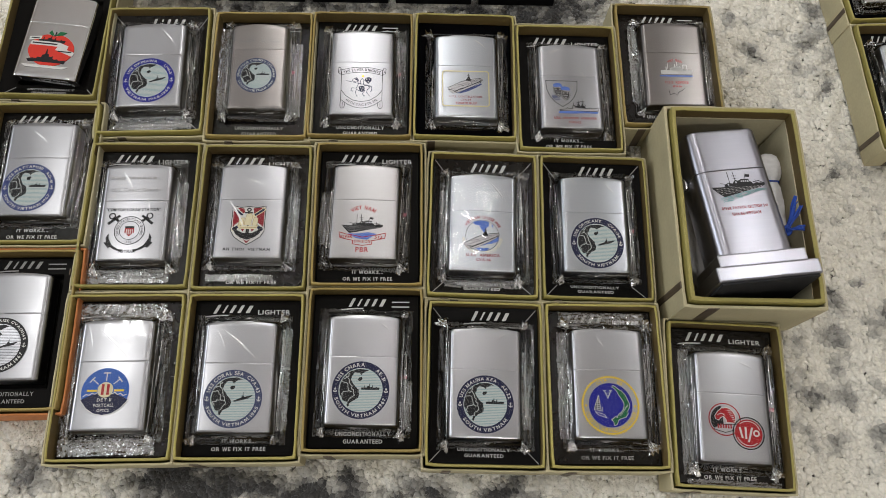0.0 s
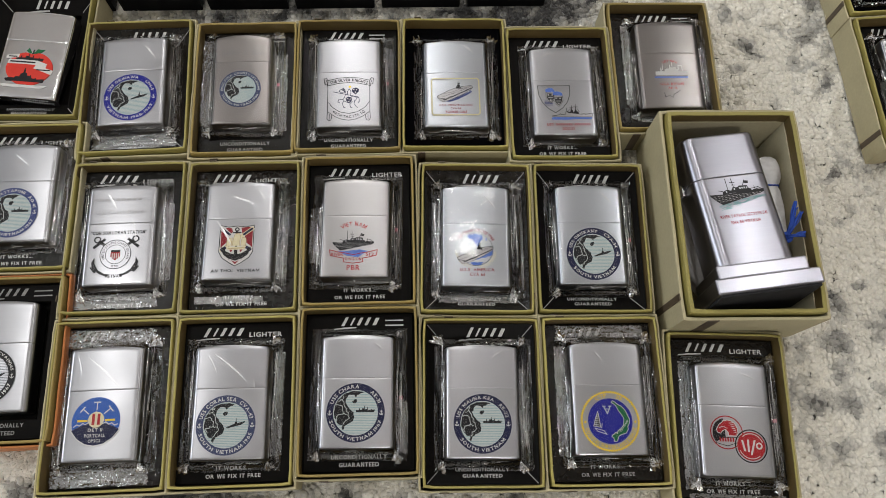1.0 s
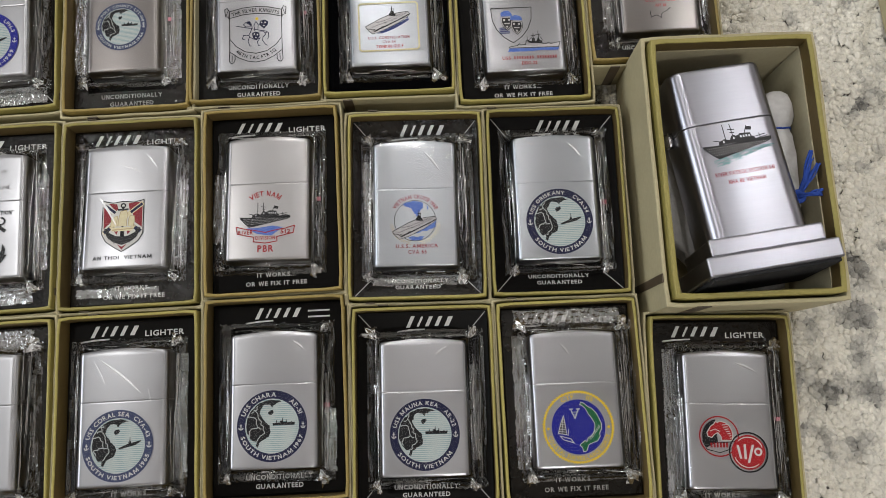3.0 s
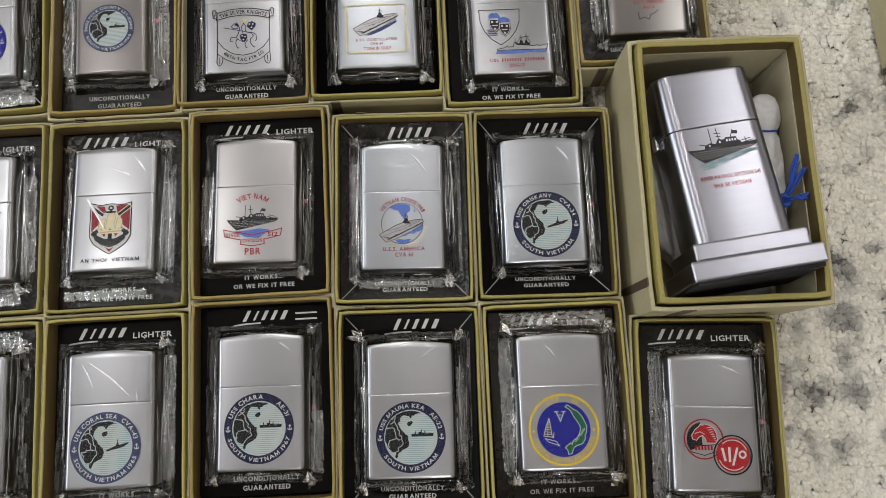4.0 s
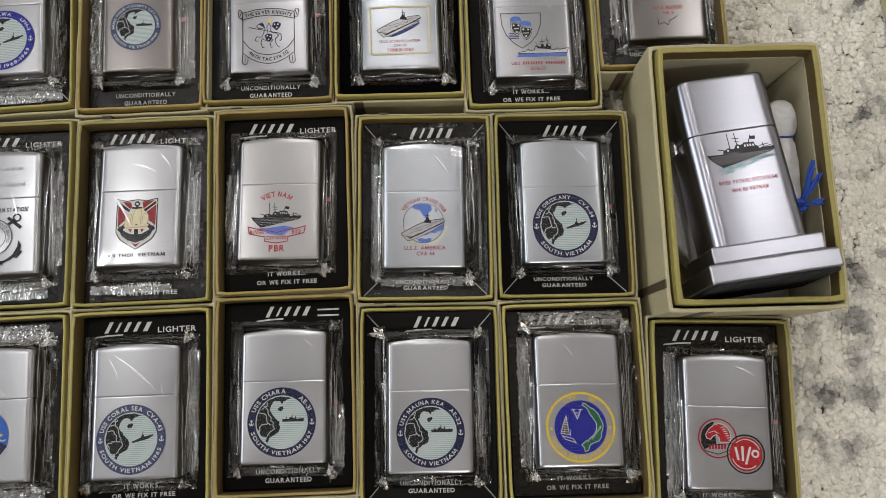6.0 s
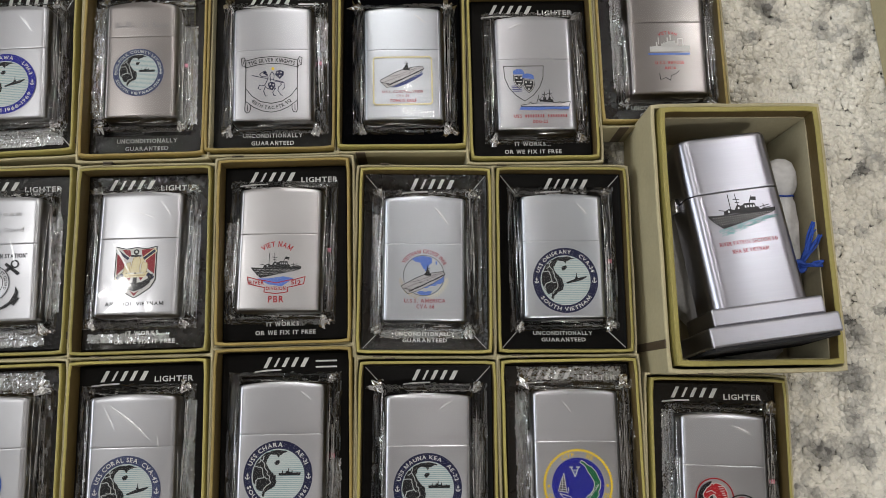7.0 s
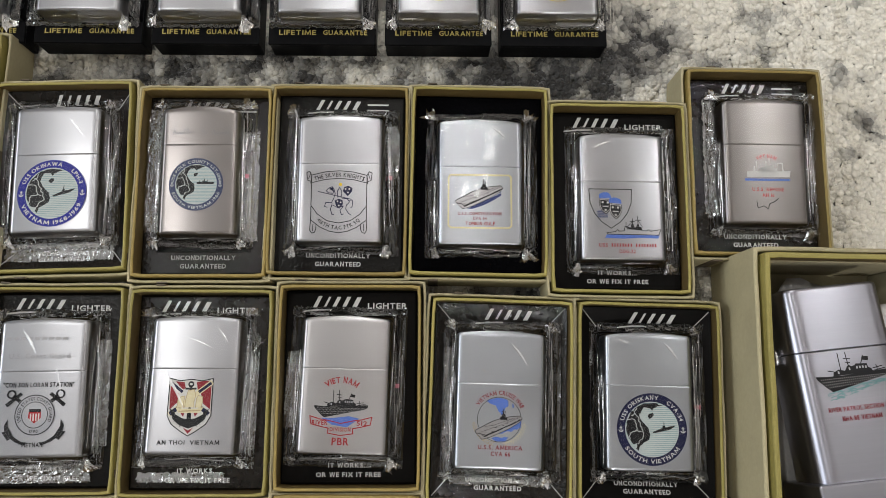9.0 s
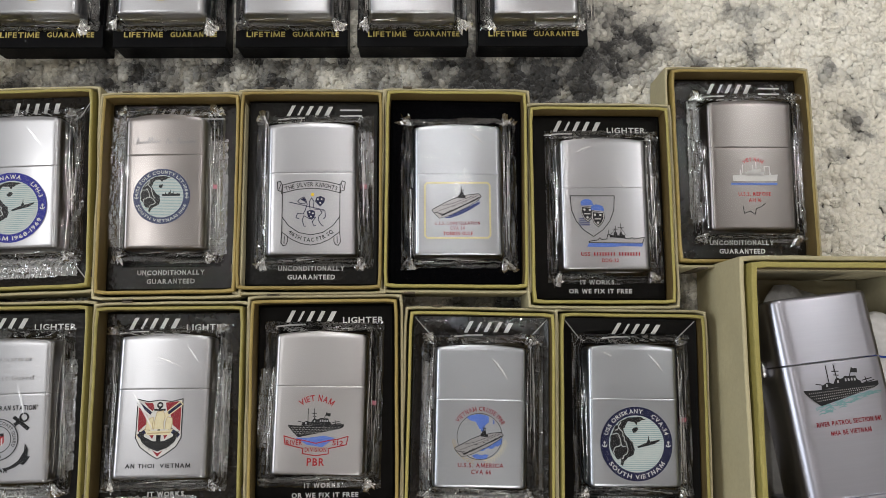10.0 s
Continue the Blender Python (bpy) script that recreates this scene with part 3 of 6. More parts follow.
def folds(parent, seed, w):
    """Thin doubled folds of film: long wavering ones down the sides and short crumpled ones at the corners."""
    rng = random.Random(seed + 90)
    lines = []
    for side, count in ((1, 8), (-1, 5)):
        for _ in range(count):
            y, x = rng.uniform(-29, -4), side * (w / 2 + rng.uniform(0.5, 5.0 if side > 0 else 1.8))
            end, pts, drift = y + rng.uniform(10, 44), [], rng.uniform(-0.12, 0.12)
            while y < min(end, 30):
                pts.append((x, y, 5.2 - 0.8 * (abs(x) - w / 2) + rng.uniform(-0.15, 0.2)))
                x += drift + rng.uniform(-0.10, 0.10)
                x = side * min(max(abs(x), w / 2 + 0.4), w / 2 + 6.0)
                y += rng.uniform(2.0, 4.0)
            lines.append(pts)
    for sx, sy, k in ((1, 1, 6), (1, -1, 7), (-1, -1, 6), (-1, 1, 3)):
        for _ in range(k):
            x, y, pts = sx * (w / 2 + rng.uniform(-0.5, 2.0)), sy * (29.2 + rng.uniform(-1.0, 1.6)), []
            for _ in range(3):
                pts.append((x, y, rng.uniform(2.0, 5.0)))
                x += rng.uniform(-0.4, 1.3) * sx
                y += rng.uniform(-0.4, 1.3) * sy
            lines.append(pts)
    for y0, count in ((-28.4, 4), (28.9, 3)):
        for _ in range(count):
            x, y, pts = rng.uniform(-w / 2, w / 2 - 6), y0 + math.copysign(rng.uniform(0.0, 1.6), y0), []
            for _ in range(rng.randint(3, 7)):
                pts.append((x, y, rng.uniform(3.4, 4.6)))
                x += rng.uniform(1.2, 2.6)
                y += rng.uniform(-0.25, 0.25)
            lines.append(pts)
    verts, faces = [], []
    for pts in lines:
        b = len(verts)
        for i, (x, y, z) in enumerate(pts):
            q, p = pts[min(i + 1, len(pts) - 1)], pts[max(i - 1, 0)]
            d = math.hypot(q[0] - p[0], q[1] - p[1]) or 1
            t = rng.uniform(0.05, 0.24)
            nx, ny = -(q[1] - p[1]) / d * t, (q[0] - p[0]) / d * t
            verts += [(x + nx, y + ny, z - 0.25), (x, y, z), (x - nx, y - ny, z - 0.25)]
        for i in range(len(pts) - 1):
            a = b + i * 3
            faces += [(a, a + 1, a + 4, a + 3), (a + 1, a + 2, a + 5, a + 4)]
    ob = mesh_object("film_fold", verts, faces, FOLD, parent, "crumpled folds of clear film", True)
    tagged(ob, kind="stuff")
    ob.visible_shadow = False


def film_ear(parent, x, y, aim, length, seed):
    """A gathered, pleated tuft of film sticking out at a corner."""
    rng = random.Random(seed)
    pleats, rows = 8, 5
    verts, faces = [], []
    for j in range(rows):
        f = j / (rows - 1)
        for i in range(pleats):
            a = radians(aim + (i / (pleats - 1) - 0.5) * (46 + 26 * f))
            r = 0.6 + length * f * (1 + (0.22 * rng.uniform(-1, 1) if j == rows - 1 else 0))
            up = 3.4 - 2.0 * f + (1.0 if i % 2 else -0.6) * (0.35 + 0.8 * f) + rng.uniform(-0.35, 0.35)
            verts.append((x + r * math.cos(a) + rng.uniform(-0.15, 0.15), y + r * math.sin(a) + rng.uniform(-0.15, 0.15), up))
    for j in range(rows - 1):
        for i in range(pleats - 1):
            a = j * pleats + i
            faces.append((a, a + 1, a + pleats + 1, a + pleats))
    ob = mesh_object("film_ear", verts, faces, FOLD, parent, "gathered corner of clear film")
    ob.visible_shadow = False


def skirt(parent, x0, x1, y0, y1, z, seed):
    """Loose crumpled film lying on the insert; some flaps stand in for paper glints."""
    rng = random.Random(seed)
    off = Vector((seed * 3.3, seed * 1.9, 0))
    nx, ny = max(3, int((x1 - x0) / 0.55)), max(3, int((y1 - y0) / 0.55))
    ax, ay = (0.16, 0.42) if x1 - x0 > y1 - y0 else (0.42, 0.16)
    verts, faces = [], []
    for j in range(ny):
        for i in range(nx):
            x, y = x0 + (x1 - x0) * i / (nx - 1), y0 + (y1 - y0) * j / (ny - 1)
            edge = 0.5 if i in (0, nx - 1) or j in (0, ny - 1) else 0.0
            verts.append((x + rng.uniform(-0.2, 0.2) + edge * rng.uniform(-0.7, 0.7), y + rng.uniform(-0.2, 0.2) + edge * rng.uniform(-0.7, 0.7), z + 0.3 + 0.6 * crease(Vector((x * ax, y * ay, 0)) + off) + 0.3 * crease(Vector((x * 0.5 + y * 0.2, y * 0.5, 4)) + off) + rng.uniform(0, 0.10)))
    for j in range(ny - 1):
        for i in range(nx - 1):
            a = j * nx + i
            faces.append((a, a + 1, a + nx + 1, a + nx))
    ob = mesh_object("film_flap", verts, faces, FLAP, parent, "crumpled shiny film flap, some added for paper glints")
    ob.visible_shadow = False


STREAKS = {9: ((-9, 24, 8, 8), (-14, 25, -11, 14)), 1: ((-10, 25, 9, 9), (-12, 24, -7, 14), (11, 12, 12, 6)), 11: ((-12, 6, -3, -9), (-4, 20, 8, 15), (9, 24, 14, 17)), 13: ((4, 24, 11, 15), (-8, 13, -6, 11.5)),
           4: ((6, 25, 12, 18), (-13, 26, -9, 24)), 14: ((-6, 24, -2, 19),), 3: ((5, 22, 11, 26),), 18: ((-12, 22, -5, 25), (4, 12, 10, 4)), 17: ((5, 25, 11, 20),),
           5: ((6, 23, 12, 15),), 10: ((-8, 24, -2, 14), (6, 10, 9, -2)), 15: ((3, 24, 12, 20),), 2: ((8, 25, 13, 21),), 7: ((-4, 23, 4, 16),)}


def film_streaks(parent, seed):
    """Soft raised glossy strips on the film that stand in for highlight streaks."""
    verts, faces = [], []
    for k, (x0, y0, x1, y1) in enumerate(STREAKS.get(seed, ())):
        n, d = 12, math.hypot(x1 - x0, y1 - y0)
        ux, uy = (x1 - x0) / d, (y1 - y0) / d
        base = len(verts)
        for i in range(n + 1):
            f = i / n
            half = 0.06 + (0.5 if k == 0 else 0.3) * math.sin(math.pi * f) ** 0.8
            bow = 0.03 * d * math.sin(math.pi * f)
            for c in range(7):
                t = (c - 3) / 3
                verts.append((x0 + ux * d * f - uy * (t * half + bow), y0 + uy * d * f + ux * (t * half + bow), Z0 + 0.72 + 0.17 * half * (1 - t * t)))
        for i in range(n):
            for c in range(6):
                a = base + i * 7 + c
                faces.append((a, a + 7, a + 8, a + 1))
    if verts:
        ob = mesh_object("film_highlight", verts, faces, STREAK_FILM, parent, "added glossy strips for highlight streaks on the clear film", True)
        ob.visible_shadow = False


def wrap(parent, seed, w=37.6):
    ob = new("clear_wrapper", film_mesh(seed, w))
    ob.parent = parent
    ob["label"] = "crinkled clear cellophane wrapper"
    ob.visible_shadow = False
    # a long welded fold down one side
    rng = random.Random(seed + 7)
    verts, faces = [], []
    n = 22
    for k in range(n):
        y = -27 + 54 * k / (n - 1)
        a = w / 2 + 2.6 + 0.7 * math.sin(k * 0.9 + seed)
        z = -1.0 + 1.6 * math.sin(k * 0.55 + seed * 2) + rng.uniform(-0.5, 0.5)
        verts += [(a, y, z), (a + 0.9, y, z + 1.7 + rng.uniform(-0.6, 0.6)), (a + 2.4 + rng.uniform(-0.5, 0.5), y, z + 0.8), (a + 3.4 + rng.uniform(-0.6, 0.6), y, z - 0.8)]
    for k in range(n - 1):
        for c in range(3):
            i = k * 4 + c
            faces.append((i, i + 1, i + 5, i + 4))
    folds(ob, seed, w)
    film_streaks(ob, seed)
    for sx, sy, aim, chance in ((1, -1, -68, 0.9), (-1, -1, -112, 0.85), (1, 1, 48, 0.8), (-1, 1, 130, 0.55)):
        if rng.random() < chance:
            film_ear(ob, sx * (w / 2 + 0.4), sy * (28.0 if sy < 0 else 28.6), aim + rng.uniform(-14, 14), rng.uniform(4.2, 7.0), seed * 9 + int(aim))
    for x0, x1, y0, y1 in FLAPS.get(seed, ()):
        skirt(ob, x0, x1, y0, y1, -0.4 if seed not in (3, 4, 5, 13) else -1.6, seed + int(x0))
    seam = mesh_object("wrapper_seam", verts, faces, CRINKLE, ob, "folded cellophane seam")
    seam.visible_shadow = False
    if seed in (4, 2, 6, 15, 16, 12):
        y = rng.uniform(-3, 3)
        mesh_object("tear_tape", [(w / 2 + 2.4, y - 0.9, 1.9), (w / 2 + 4.0, y - 1.0, 2.0), (w / 2 + 4.1, y + 0.8, 2.2), (w / 2 + 2.3, y + 0.9, 2.1)], [(0, 1, 2, 3)], PINK, ob, "scrap of red tear tape")


# ---- boxes ----
RIM_Z, LID_Z = 24.0, 21.5


def brand_mark(cx, cy, w, h):
    """The maker's slanted script mark as plain leaning blocks over a swash."""
    out = [[(cx - w * 0.54, cy - h * 0.52), (cx - w * 0.30, cy - h * 0.44), (cx - w * 0.04, cy - h * 0.40), (cx - w * 0.04, cy - h * 0.31), (cx - w * 0.30, cy - h * 0.33), (cx - w * 0.52, cy - h * 0.42)]]
    for fx, fw, fh in ((-0.29, 0.065, 0.72), (-0.12, 0.04, 0.62), (0.04, 0.065, 0.62), (0.21, 0.065, 0.62), (0.39, 0.08, 0.60)):
        out += bar(cx + w * fx, cy + h * (0.14 if fx < 0.3 else 0.12), w * fw, h * fh, 0.5)
    return out


def gift_box(key, x, y, turn, style, w=60.0, h=84.5, lid_mat=None, ink=None, lift=0.0, mark_dx=0.0):
    words = {"works": "olive-rimmed card lighter box with a glossy black insert", "bars": "olive-rimmed card lighter box with a black guarantee insert", "tray": "olive-rimmed card lighter box with a sloping-sided black insert",
             "velvet": "olive-rimmed card lighter box lined with black flocking", "plain": "olive-rimmed card lighter box with a plain black insert"}
    box = thing("lighter_box", x, y, lift, turn, words[style], "box", "lighter boxes on the rug")
    seed = sum(ord(c) * 7 ** i for i, c in enumerate(key))
    rng = random.Random(seed)
    v, f = open_box(w + 4.2, h + 4.2, 0.4, LID_Z + rng.uniform(-0.8, 0.8), 1.15, seed, 0.5)
    lid = mesh_object("lid", v, f, lid_mat or CARD, box, "tan card lid slipped underneath")
    v, f = open_box(w, h, 2.2, RIM_Z, 1.25, seed + 1, 0.3)
    brown_inside(mesh_object("tray_wall", v, f, RIM_WARM if key in ("B3", "T3", "T6", "T2", "L2", "M3") else RIM, box, "olive gold paper tray"))
    # dark strips of tape across the lid's walls near a corner
    for px, py, sx, sy in ((-w / 2 + 13 + rng.uniform(-3, 3), -h / 2 - 2.2, 2.2, 0.25), (-w / 2 - 2.2, -h / 2 + 9, 0.25, 1.6), (-w / 2 + 9 + rng.uniform(-2, 4), h / 2 + 2.2, 2.0, 0.25)):
        bm = bmesh.new()
        box_bm(bm, px - sx, px + sx, py - sy, py + sy, 1.0, LID_Z + 0.15)
        part("tape_strip", bm, TAPE, lid)
    # insert with a well for the lighter
    iw, ih = w / 2 - 1.8, h / 2 - 1.8
    hx, hy0, hy1 = 20.2, -30.2, 30.4
    bm = bmesh.new()
    if style == "tray":
        levels = [(iw, -ih, ih, 18.0), (iw - 7.5, -ih + 8.0, ih - 8.5, 14.2), (hx, hy0, hy1, 14.2), (hx, hy0, hy1, 10.4)]
    else:
        levels = [(iw, -ih, ih, 15.6), (iw - 0.8, -ih + 0.8, ih - 0.8, 16.2), (hx + 0.4, hy0 - 0.4, hy1 + 0.4, 16.2), (hx, hy0, hy1, 15.8), (hx, hy0, hy1, 10.4)]
    rings = []
    for a, b0, b1, z in levels:
        rings.append([bm.verts.new((sx * a, b1 if sy > 0 else b0, z)) for sx, sy in ((-1, -1), (1, -1), (1, 1), (-1, 1))])
    for r0, r1 in zip(rings, rings[1:]):
        for k in range(4):
            bm.faces.new((r0[k], r0[(k + 1) % 4], r1[(k + 1) % 4], r1[k]))
    bm.faces.new(rings[-1])
    mat = {"velvet": VELVET, "tray": GLINT_PAPER if key in ("M4", "T1") else BLACK_CARD}.get(style, GLINT_PAPER if key in ("T2", "T6", "B1", "B5", "B6", "M2") else BLACK_PAPER if key in ("M1", "T3", "M0") else BLACK_CARD)
    insert = part("insert", bm, mat, box, "black paper-covered insert with a well")
    if style == "tray":
        # pale creases up the four corners
        for sx in (-1, 1):
            for sy in (-1, 1):
                a, b = Vector((sx * (iw - 0.6), sy * (ih - 0.6), 17.75)), Vector((sx * (iw - 7.5), sy * (ih - 8.2), 14.3))
                side = Vector((-sy, sx, 0)) * 0.16
                up = Vector((0, 0, 0.12))
                mesh_object("worn_crease", [tuple(a - side + up), tuple(a + side + up), tuple(b + side + up), tuple(b - side + up)], [(0, 1, 2, 3)], INK_GREY, insert)
    zt = 16.26 if style != "tray" else 14.26
    ink = ink or INK_WHITE
    if style == "works":
        printed_pieces("mark_stroke", brand_mark(-9.5 + mark_dx, 34.8, 25, 6.8), ink, insert, zt, "white slanted stroke of a printed mark")
        printed("insert_lettering", word("LIGHTER", 13.4 + mark_dx, 34.0, 17, 2.5), ink, insert, zt)
        printed("insert_lettering", word("IT WORKS...", 0, -32.8, 17, 2.1), ink, insert, zt)
        printed("insert_lettering", word("OR WE FIX IT FREE", 0, -36.6, 27, 2.1), ink, insert, zt)
    elif style == "bars":
        printed_pieces("mark_stroke", brand_mark(-3 + mark_dx, 35.2, 24, 6.6), ink, insert, zt, "white slanted stroke of a printed mark")
        printed("mark_bar", bar(16 + mark_dx, 36.4, 9.5, 0.7) + bar(16 + mark_dx, 33.8, 9.5, 0.7), ink, insert, zt)
        printed("insert_lettering", word("UNCONDITIONALLY", 0, -32.9, 28, 2.3), ink, insert, zt)
        printed("insert_lettering", word("GUARANTEED", 0, -36.6, 20, 2.3), ink, insert, zt)
    elif style == "tray":
        printed_pieces("mark_stroke", brand_mark(2, 35.4, 24.5, 6.6), ink, insert, zt + 0.15, "white slanted stroke of a printed mark", 0.46)
        printed("insert_lettering", word("UNCONDITIONALLY", 0, -33.2, 27, 2.0), ink, insert, zt + 0.12, slope=0.475)
        printed("insert_lettering", word("GUARANTEED", 0, -36.2, 20, 2.0), ink, insert, zt + 0.12, slope=0.475)
    return box


def lighter(x, y, turn, label, w=37.6, steel=None, seed=0, film=True, seam=7.0, rise=1.5, z=16.9, tip=None):
    rng = random.Random(seed * 31 + 5)
    ob = thing("pocket_lighter", x, y, z, turn, label, "lighter", "boxed lighters", tip or (rng.uniform(-0.9, 0.9), rng.uniform(-0.9, 0.9)))
    lighter_case(ob, w, 13.0, steel, seam, rise=rise, gape=rng.uniform(-0.010, 0.020))
    if film:
        wrap(ob, seed, w)
    return ob


# ---- the room ----
def slab(name, x0, x1, y0, y1, z0, z1, mat, label):
    me = bpy.data.meshes.new(name)
    bm = bmesh.new()
    box_bm(bm, x0, x1, y0, y1, z0, z1)
    bm.to_mesh(me)
    bm.free()
    me.materials.append(mat)
    return tagged(new(name, me), label, name.split("_")[0], kind="structure")


slab("floor", -2.6, 2.6, -2.6, 3.0, -0.12, -0.012, FLOORBOARD, "brown oak floor under the rug")
slab("ceiling", -2.6, 2.6, -2.6, 3.0, CEILING, CEILING + 0.1, PLASTER, "plain white plastered ceiling")
slab("wall_north", -2.6, 2.6, 3.0, 3.1, -0.12, CEILING, PLASTER, "plain white plastered wall")
slab("wall_south", -2.6, 2.6, -2.7, -2.6, -0.12, CEILING, PLASTER, "plain white plastered wall")
slab("wall_east", 2.6, 2.7, -2.6, 3.0, -0.12, CEILING, PLASTER, "plain white plastered wall")
wall_w = tagged(new("wall_west"), "white plastered wall with an added opening for the side fill", "wall", kind="structure")
for y0, y1, z0, z1 in ((-2600, -550, -120, 2450), (950, 3000, -120, 2450), (-550, 950, -120, 850), (-550, 950, 2050, 2450)):
    bm = bmesh.new()
    box_bm(bm, -2700, -2600, y0, y1, z0, z1)
    part("wall_panel", bm, PLASTER, wall_w)
# unseen window, added only to frame the side fill light
win = tagged(new("added_window"), "unseen white framed window added round the side fill light", "window", kind="structure")
for y0, y1, z0, z1 in ((-550, -500, 850, 2050), (900, 950, 850, 2050), (-500, 900, 850, 900), (-500, 900, 2000, 2050), (180, 220, 900, 2000)):
    bm = bmesh.new()
    box_bm(bm, -2690, -2640, y0, y1, z0, z1, 4)
    part("window_frame", bm, LAMP_WHITE, win)
for lx, ly in DOWNLIGHTS:
    fit_ob = thing("downlight", lx * 1000, ly * 1000, CEILING * 1000, 0, "unseen round white recessed ceiling downlight", "lamp", "ceiling downlights")
    mesh_object("trim_ring", [(r * math.cos(2 * math.pi * k / 32), r * math.sin(2 * math.pi * k / 32), z) for r, z in ((132, -1), (130, -8), (108, -8), (106, -1)) for k in range(32)],
                [(r * 32 + k, r * 32 + (k + 1) % 32, (r + 1) * 32 + (k + 1) % 32, (r + 1) * 32 + k) for r in range(3) for k in range(32)], LAMP_WHITE, fit_ob)
lamp_ob = thing("ceiling_lamp", FAN[0] * 1000, FAN[1] * 1000, CEILING * 1000, 0, "white ceiling lamp with four bare bulbs", "lamp")
bm = bmesh.new()
bmesh.ops.create_cone(bm, cap_ends=True, segments=32, radius1=70, radius2=80, depth=30, matrix=Matrix.Translation((0, 0, -15)))
part("canopy", bm, LAMP_WHITE, lamp_ob, smooth=False)
bm = bmesh.new()
bmesh.ops.create_cone(bm, cap_ends=True, segments=16, radius1=12, radius2=12, depth=260, matrix=Matrix.Translation((0, 0, -155)))
part("stem", bm, LAMP_WHITE, lamp_ob, smooth=True)
for lx, ly in BULBS:
    a = math.degrees(math.atan2(ly, lx))
    bm = bmesh.new()
    bmesh.ops.create_cone(bm, cap_ends=True, segments=12, radius1=8, radius2=8, depth=130, matrix=Matrix.Translation((lx * 500, ly * 500, -285)) @ Matrix.Rotation(radians(a), 4, "Z") @ Matrix.Rotation(radians(90), 4, "Y"))
    bmesh.ops.create_cone(bm, cap_ends=True, segments=16, radius1=18, radius2=12, depth=60, matrix=Matrix.Translation((lx * 1000, ly * 1000, -320)))
    part("arm", bm, LAMP_WHITE, lamp_ob, smooth=True)

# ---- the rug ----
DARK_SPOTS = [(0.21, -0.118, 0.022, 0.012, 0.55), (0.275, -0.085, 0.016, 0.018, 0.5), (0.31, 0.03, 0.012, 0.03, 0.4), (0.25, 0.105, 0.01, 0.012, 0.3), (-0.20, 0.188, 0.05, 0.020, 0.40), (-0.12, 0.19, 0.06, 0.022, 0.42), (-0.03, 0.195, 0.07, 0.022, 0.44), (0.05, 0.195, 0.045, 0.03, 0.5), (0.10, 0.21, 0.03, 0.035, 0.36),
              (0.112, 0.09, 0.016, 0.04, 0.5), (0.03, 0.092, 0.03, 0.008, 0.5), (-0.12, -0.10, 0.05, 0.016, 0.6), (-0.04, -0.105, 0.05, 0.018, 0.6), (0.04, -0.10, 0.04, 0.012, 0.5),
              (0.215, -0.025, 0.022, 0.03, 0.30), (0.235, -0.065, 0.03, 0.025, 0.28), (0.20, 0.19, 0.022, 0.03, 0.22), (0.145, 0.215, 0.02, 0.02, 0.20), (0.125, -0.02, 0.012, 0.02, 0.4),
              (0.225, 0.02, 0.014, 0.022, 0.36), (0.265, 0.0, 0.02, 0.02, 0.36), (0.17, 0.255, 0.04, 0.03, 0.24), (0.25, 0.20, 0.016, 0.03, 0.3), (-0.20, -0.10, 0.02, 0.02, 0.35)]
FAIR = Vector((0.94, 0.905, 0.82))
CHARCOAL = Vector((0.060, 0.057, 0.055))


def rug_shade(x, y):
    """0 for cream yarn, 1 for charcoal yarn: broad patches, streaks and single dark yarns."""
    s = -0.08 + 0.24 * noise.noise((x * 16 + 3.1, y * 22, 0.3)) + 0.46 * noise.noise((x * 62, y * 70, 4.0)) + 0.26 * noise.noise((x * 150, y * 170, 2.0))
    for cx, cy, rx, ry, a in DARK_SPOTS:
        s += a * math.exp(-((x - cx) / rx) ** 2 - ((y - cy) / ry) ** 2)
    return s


def rug_material():
    m = bpy.data.materials.new("rug_yarn")
    m.use_nodes = True
    nt = m.node_tree
    p = nt.nodes["Principled BSDF"]
    p.inputs["Roughness"].default_value = 0.9
    p.inputs["Sheen Weight"].default_value = 0.45
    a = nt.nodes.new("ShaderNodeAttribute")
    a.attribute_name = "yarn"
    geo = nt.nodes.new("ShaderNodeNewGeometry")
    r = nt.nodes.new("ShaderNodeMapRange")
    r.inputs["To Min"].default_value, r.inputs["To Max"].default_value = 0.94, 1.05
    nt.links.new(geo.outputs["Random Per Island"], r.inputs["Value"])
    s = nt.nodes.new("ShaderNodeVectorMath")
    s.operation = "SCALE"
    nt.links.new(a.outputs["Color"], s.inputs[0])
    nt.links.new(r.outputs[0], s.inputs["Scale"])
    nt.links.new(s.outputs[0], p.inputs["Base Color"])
    co = nt.nodes.new("ShaderNodeTexCoord")
    n = nt.nodes.new("ShaderNodeTexNoise")
    n.inputs["Scale"].default_value, n.inputs["Detail"].default_value = 1400, 4
    b = nt.nodes.new("ShaderNodeBump")
    b.inputs["Strength"].default_value, b.inputs["Distance"].default_value = 0.9, 0.0006
    nt.links.new(co.outputs["Object"], n.inputs["Vector"])
    nt.links.new(n.outputs["Fac"], b.inputs["Height"])
    nt.links.new(b.outputs[0], p.inputs["Normal"])
    # fine fleece lets part of the light through
    thin, mix = nt.nodes.new("ShaderNodeBsdfTranslucent"), nt.nodes.new("ShaderNodeMixShader")
    mix.inputs[0].default_value = 0.30
    nt.links.new(s.outputs[0], thin.inputs["Color"])
    nt.links.new(p.outputs[0], mix.inputs[1])
    nt.links.new(thin.outputs[0], mix.inputs[2])
    nt.links.new(mix.outputs[0], nt.nodes["Material Output"].inputs[0])
    return m


YARN = rug_material()


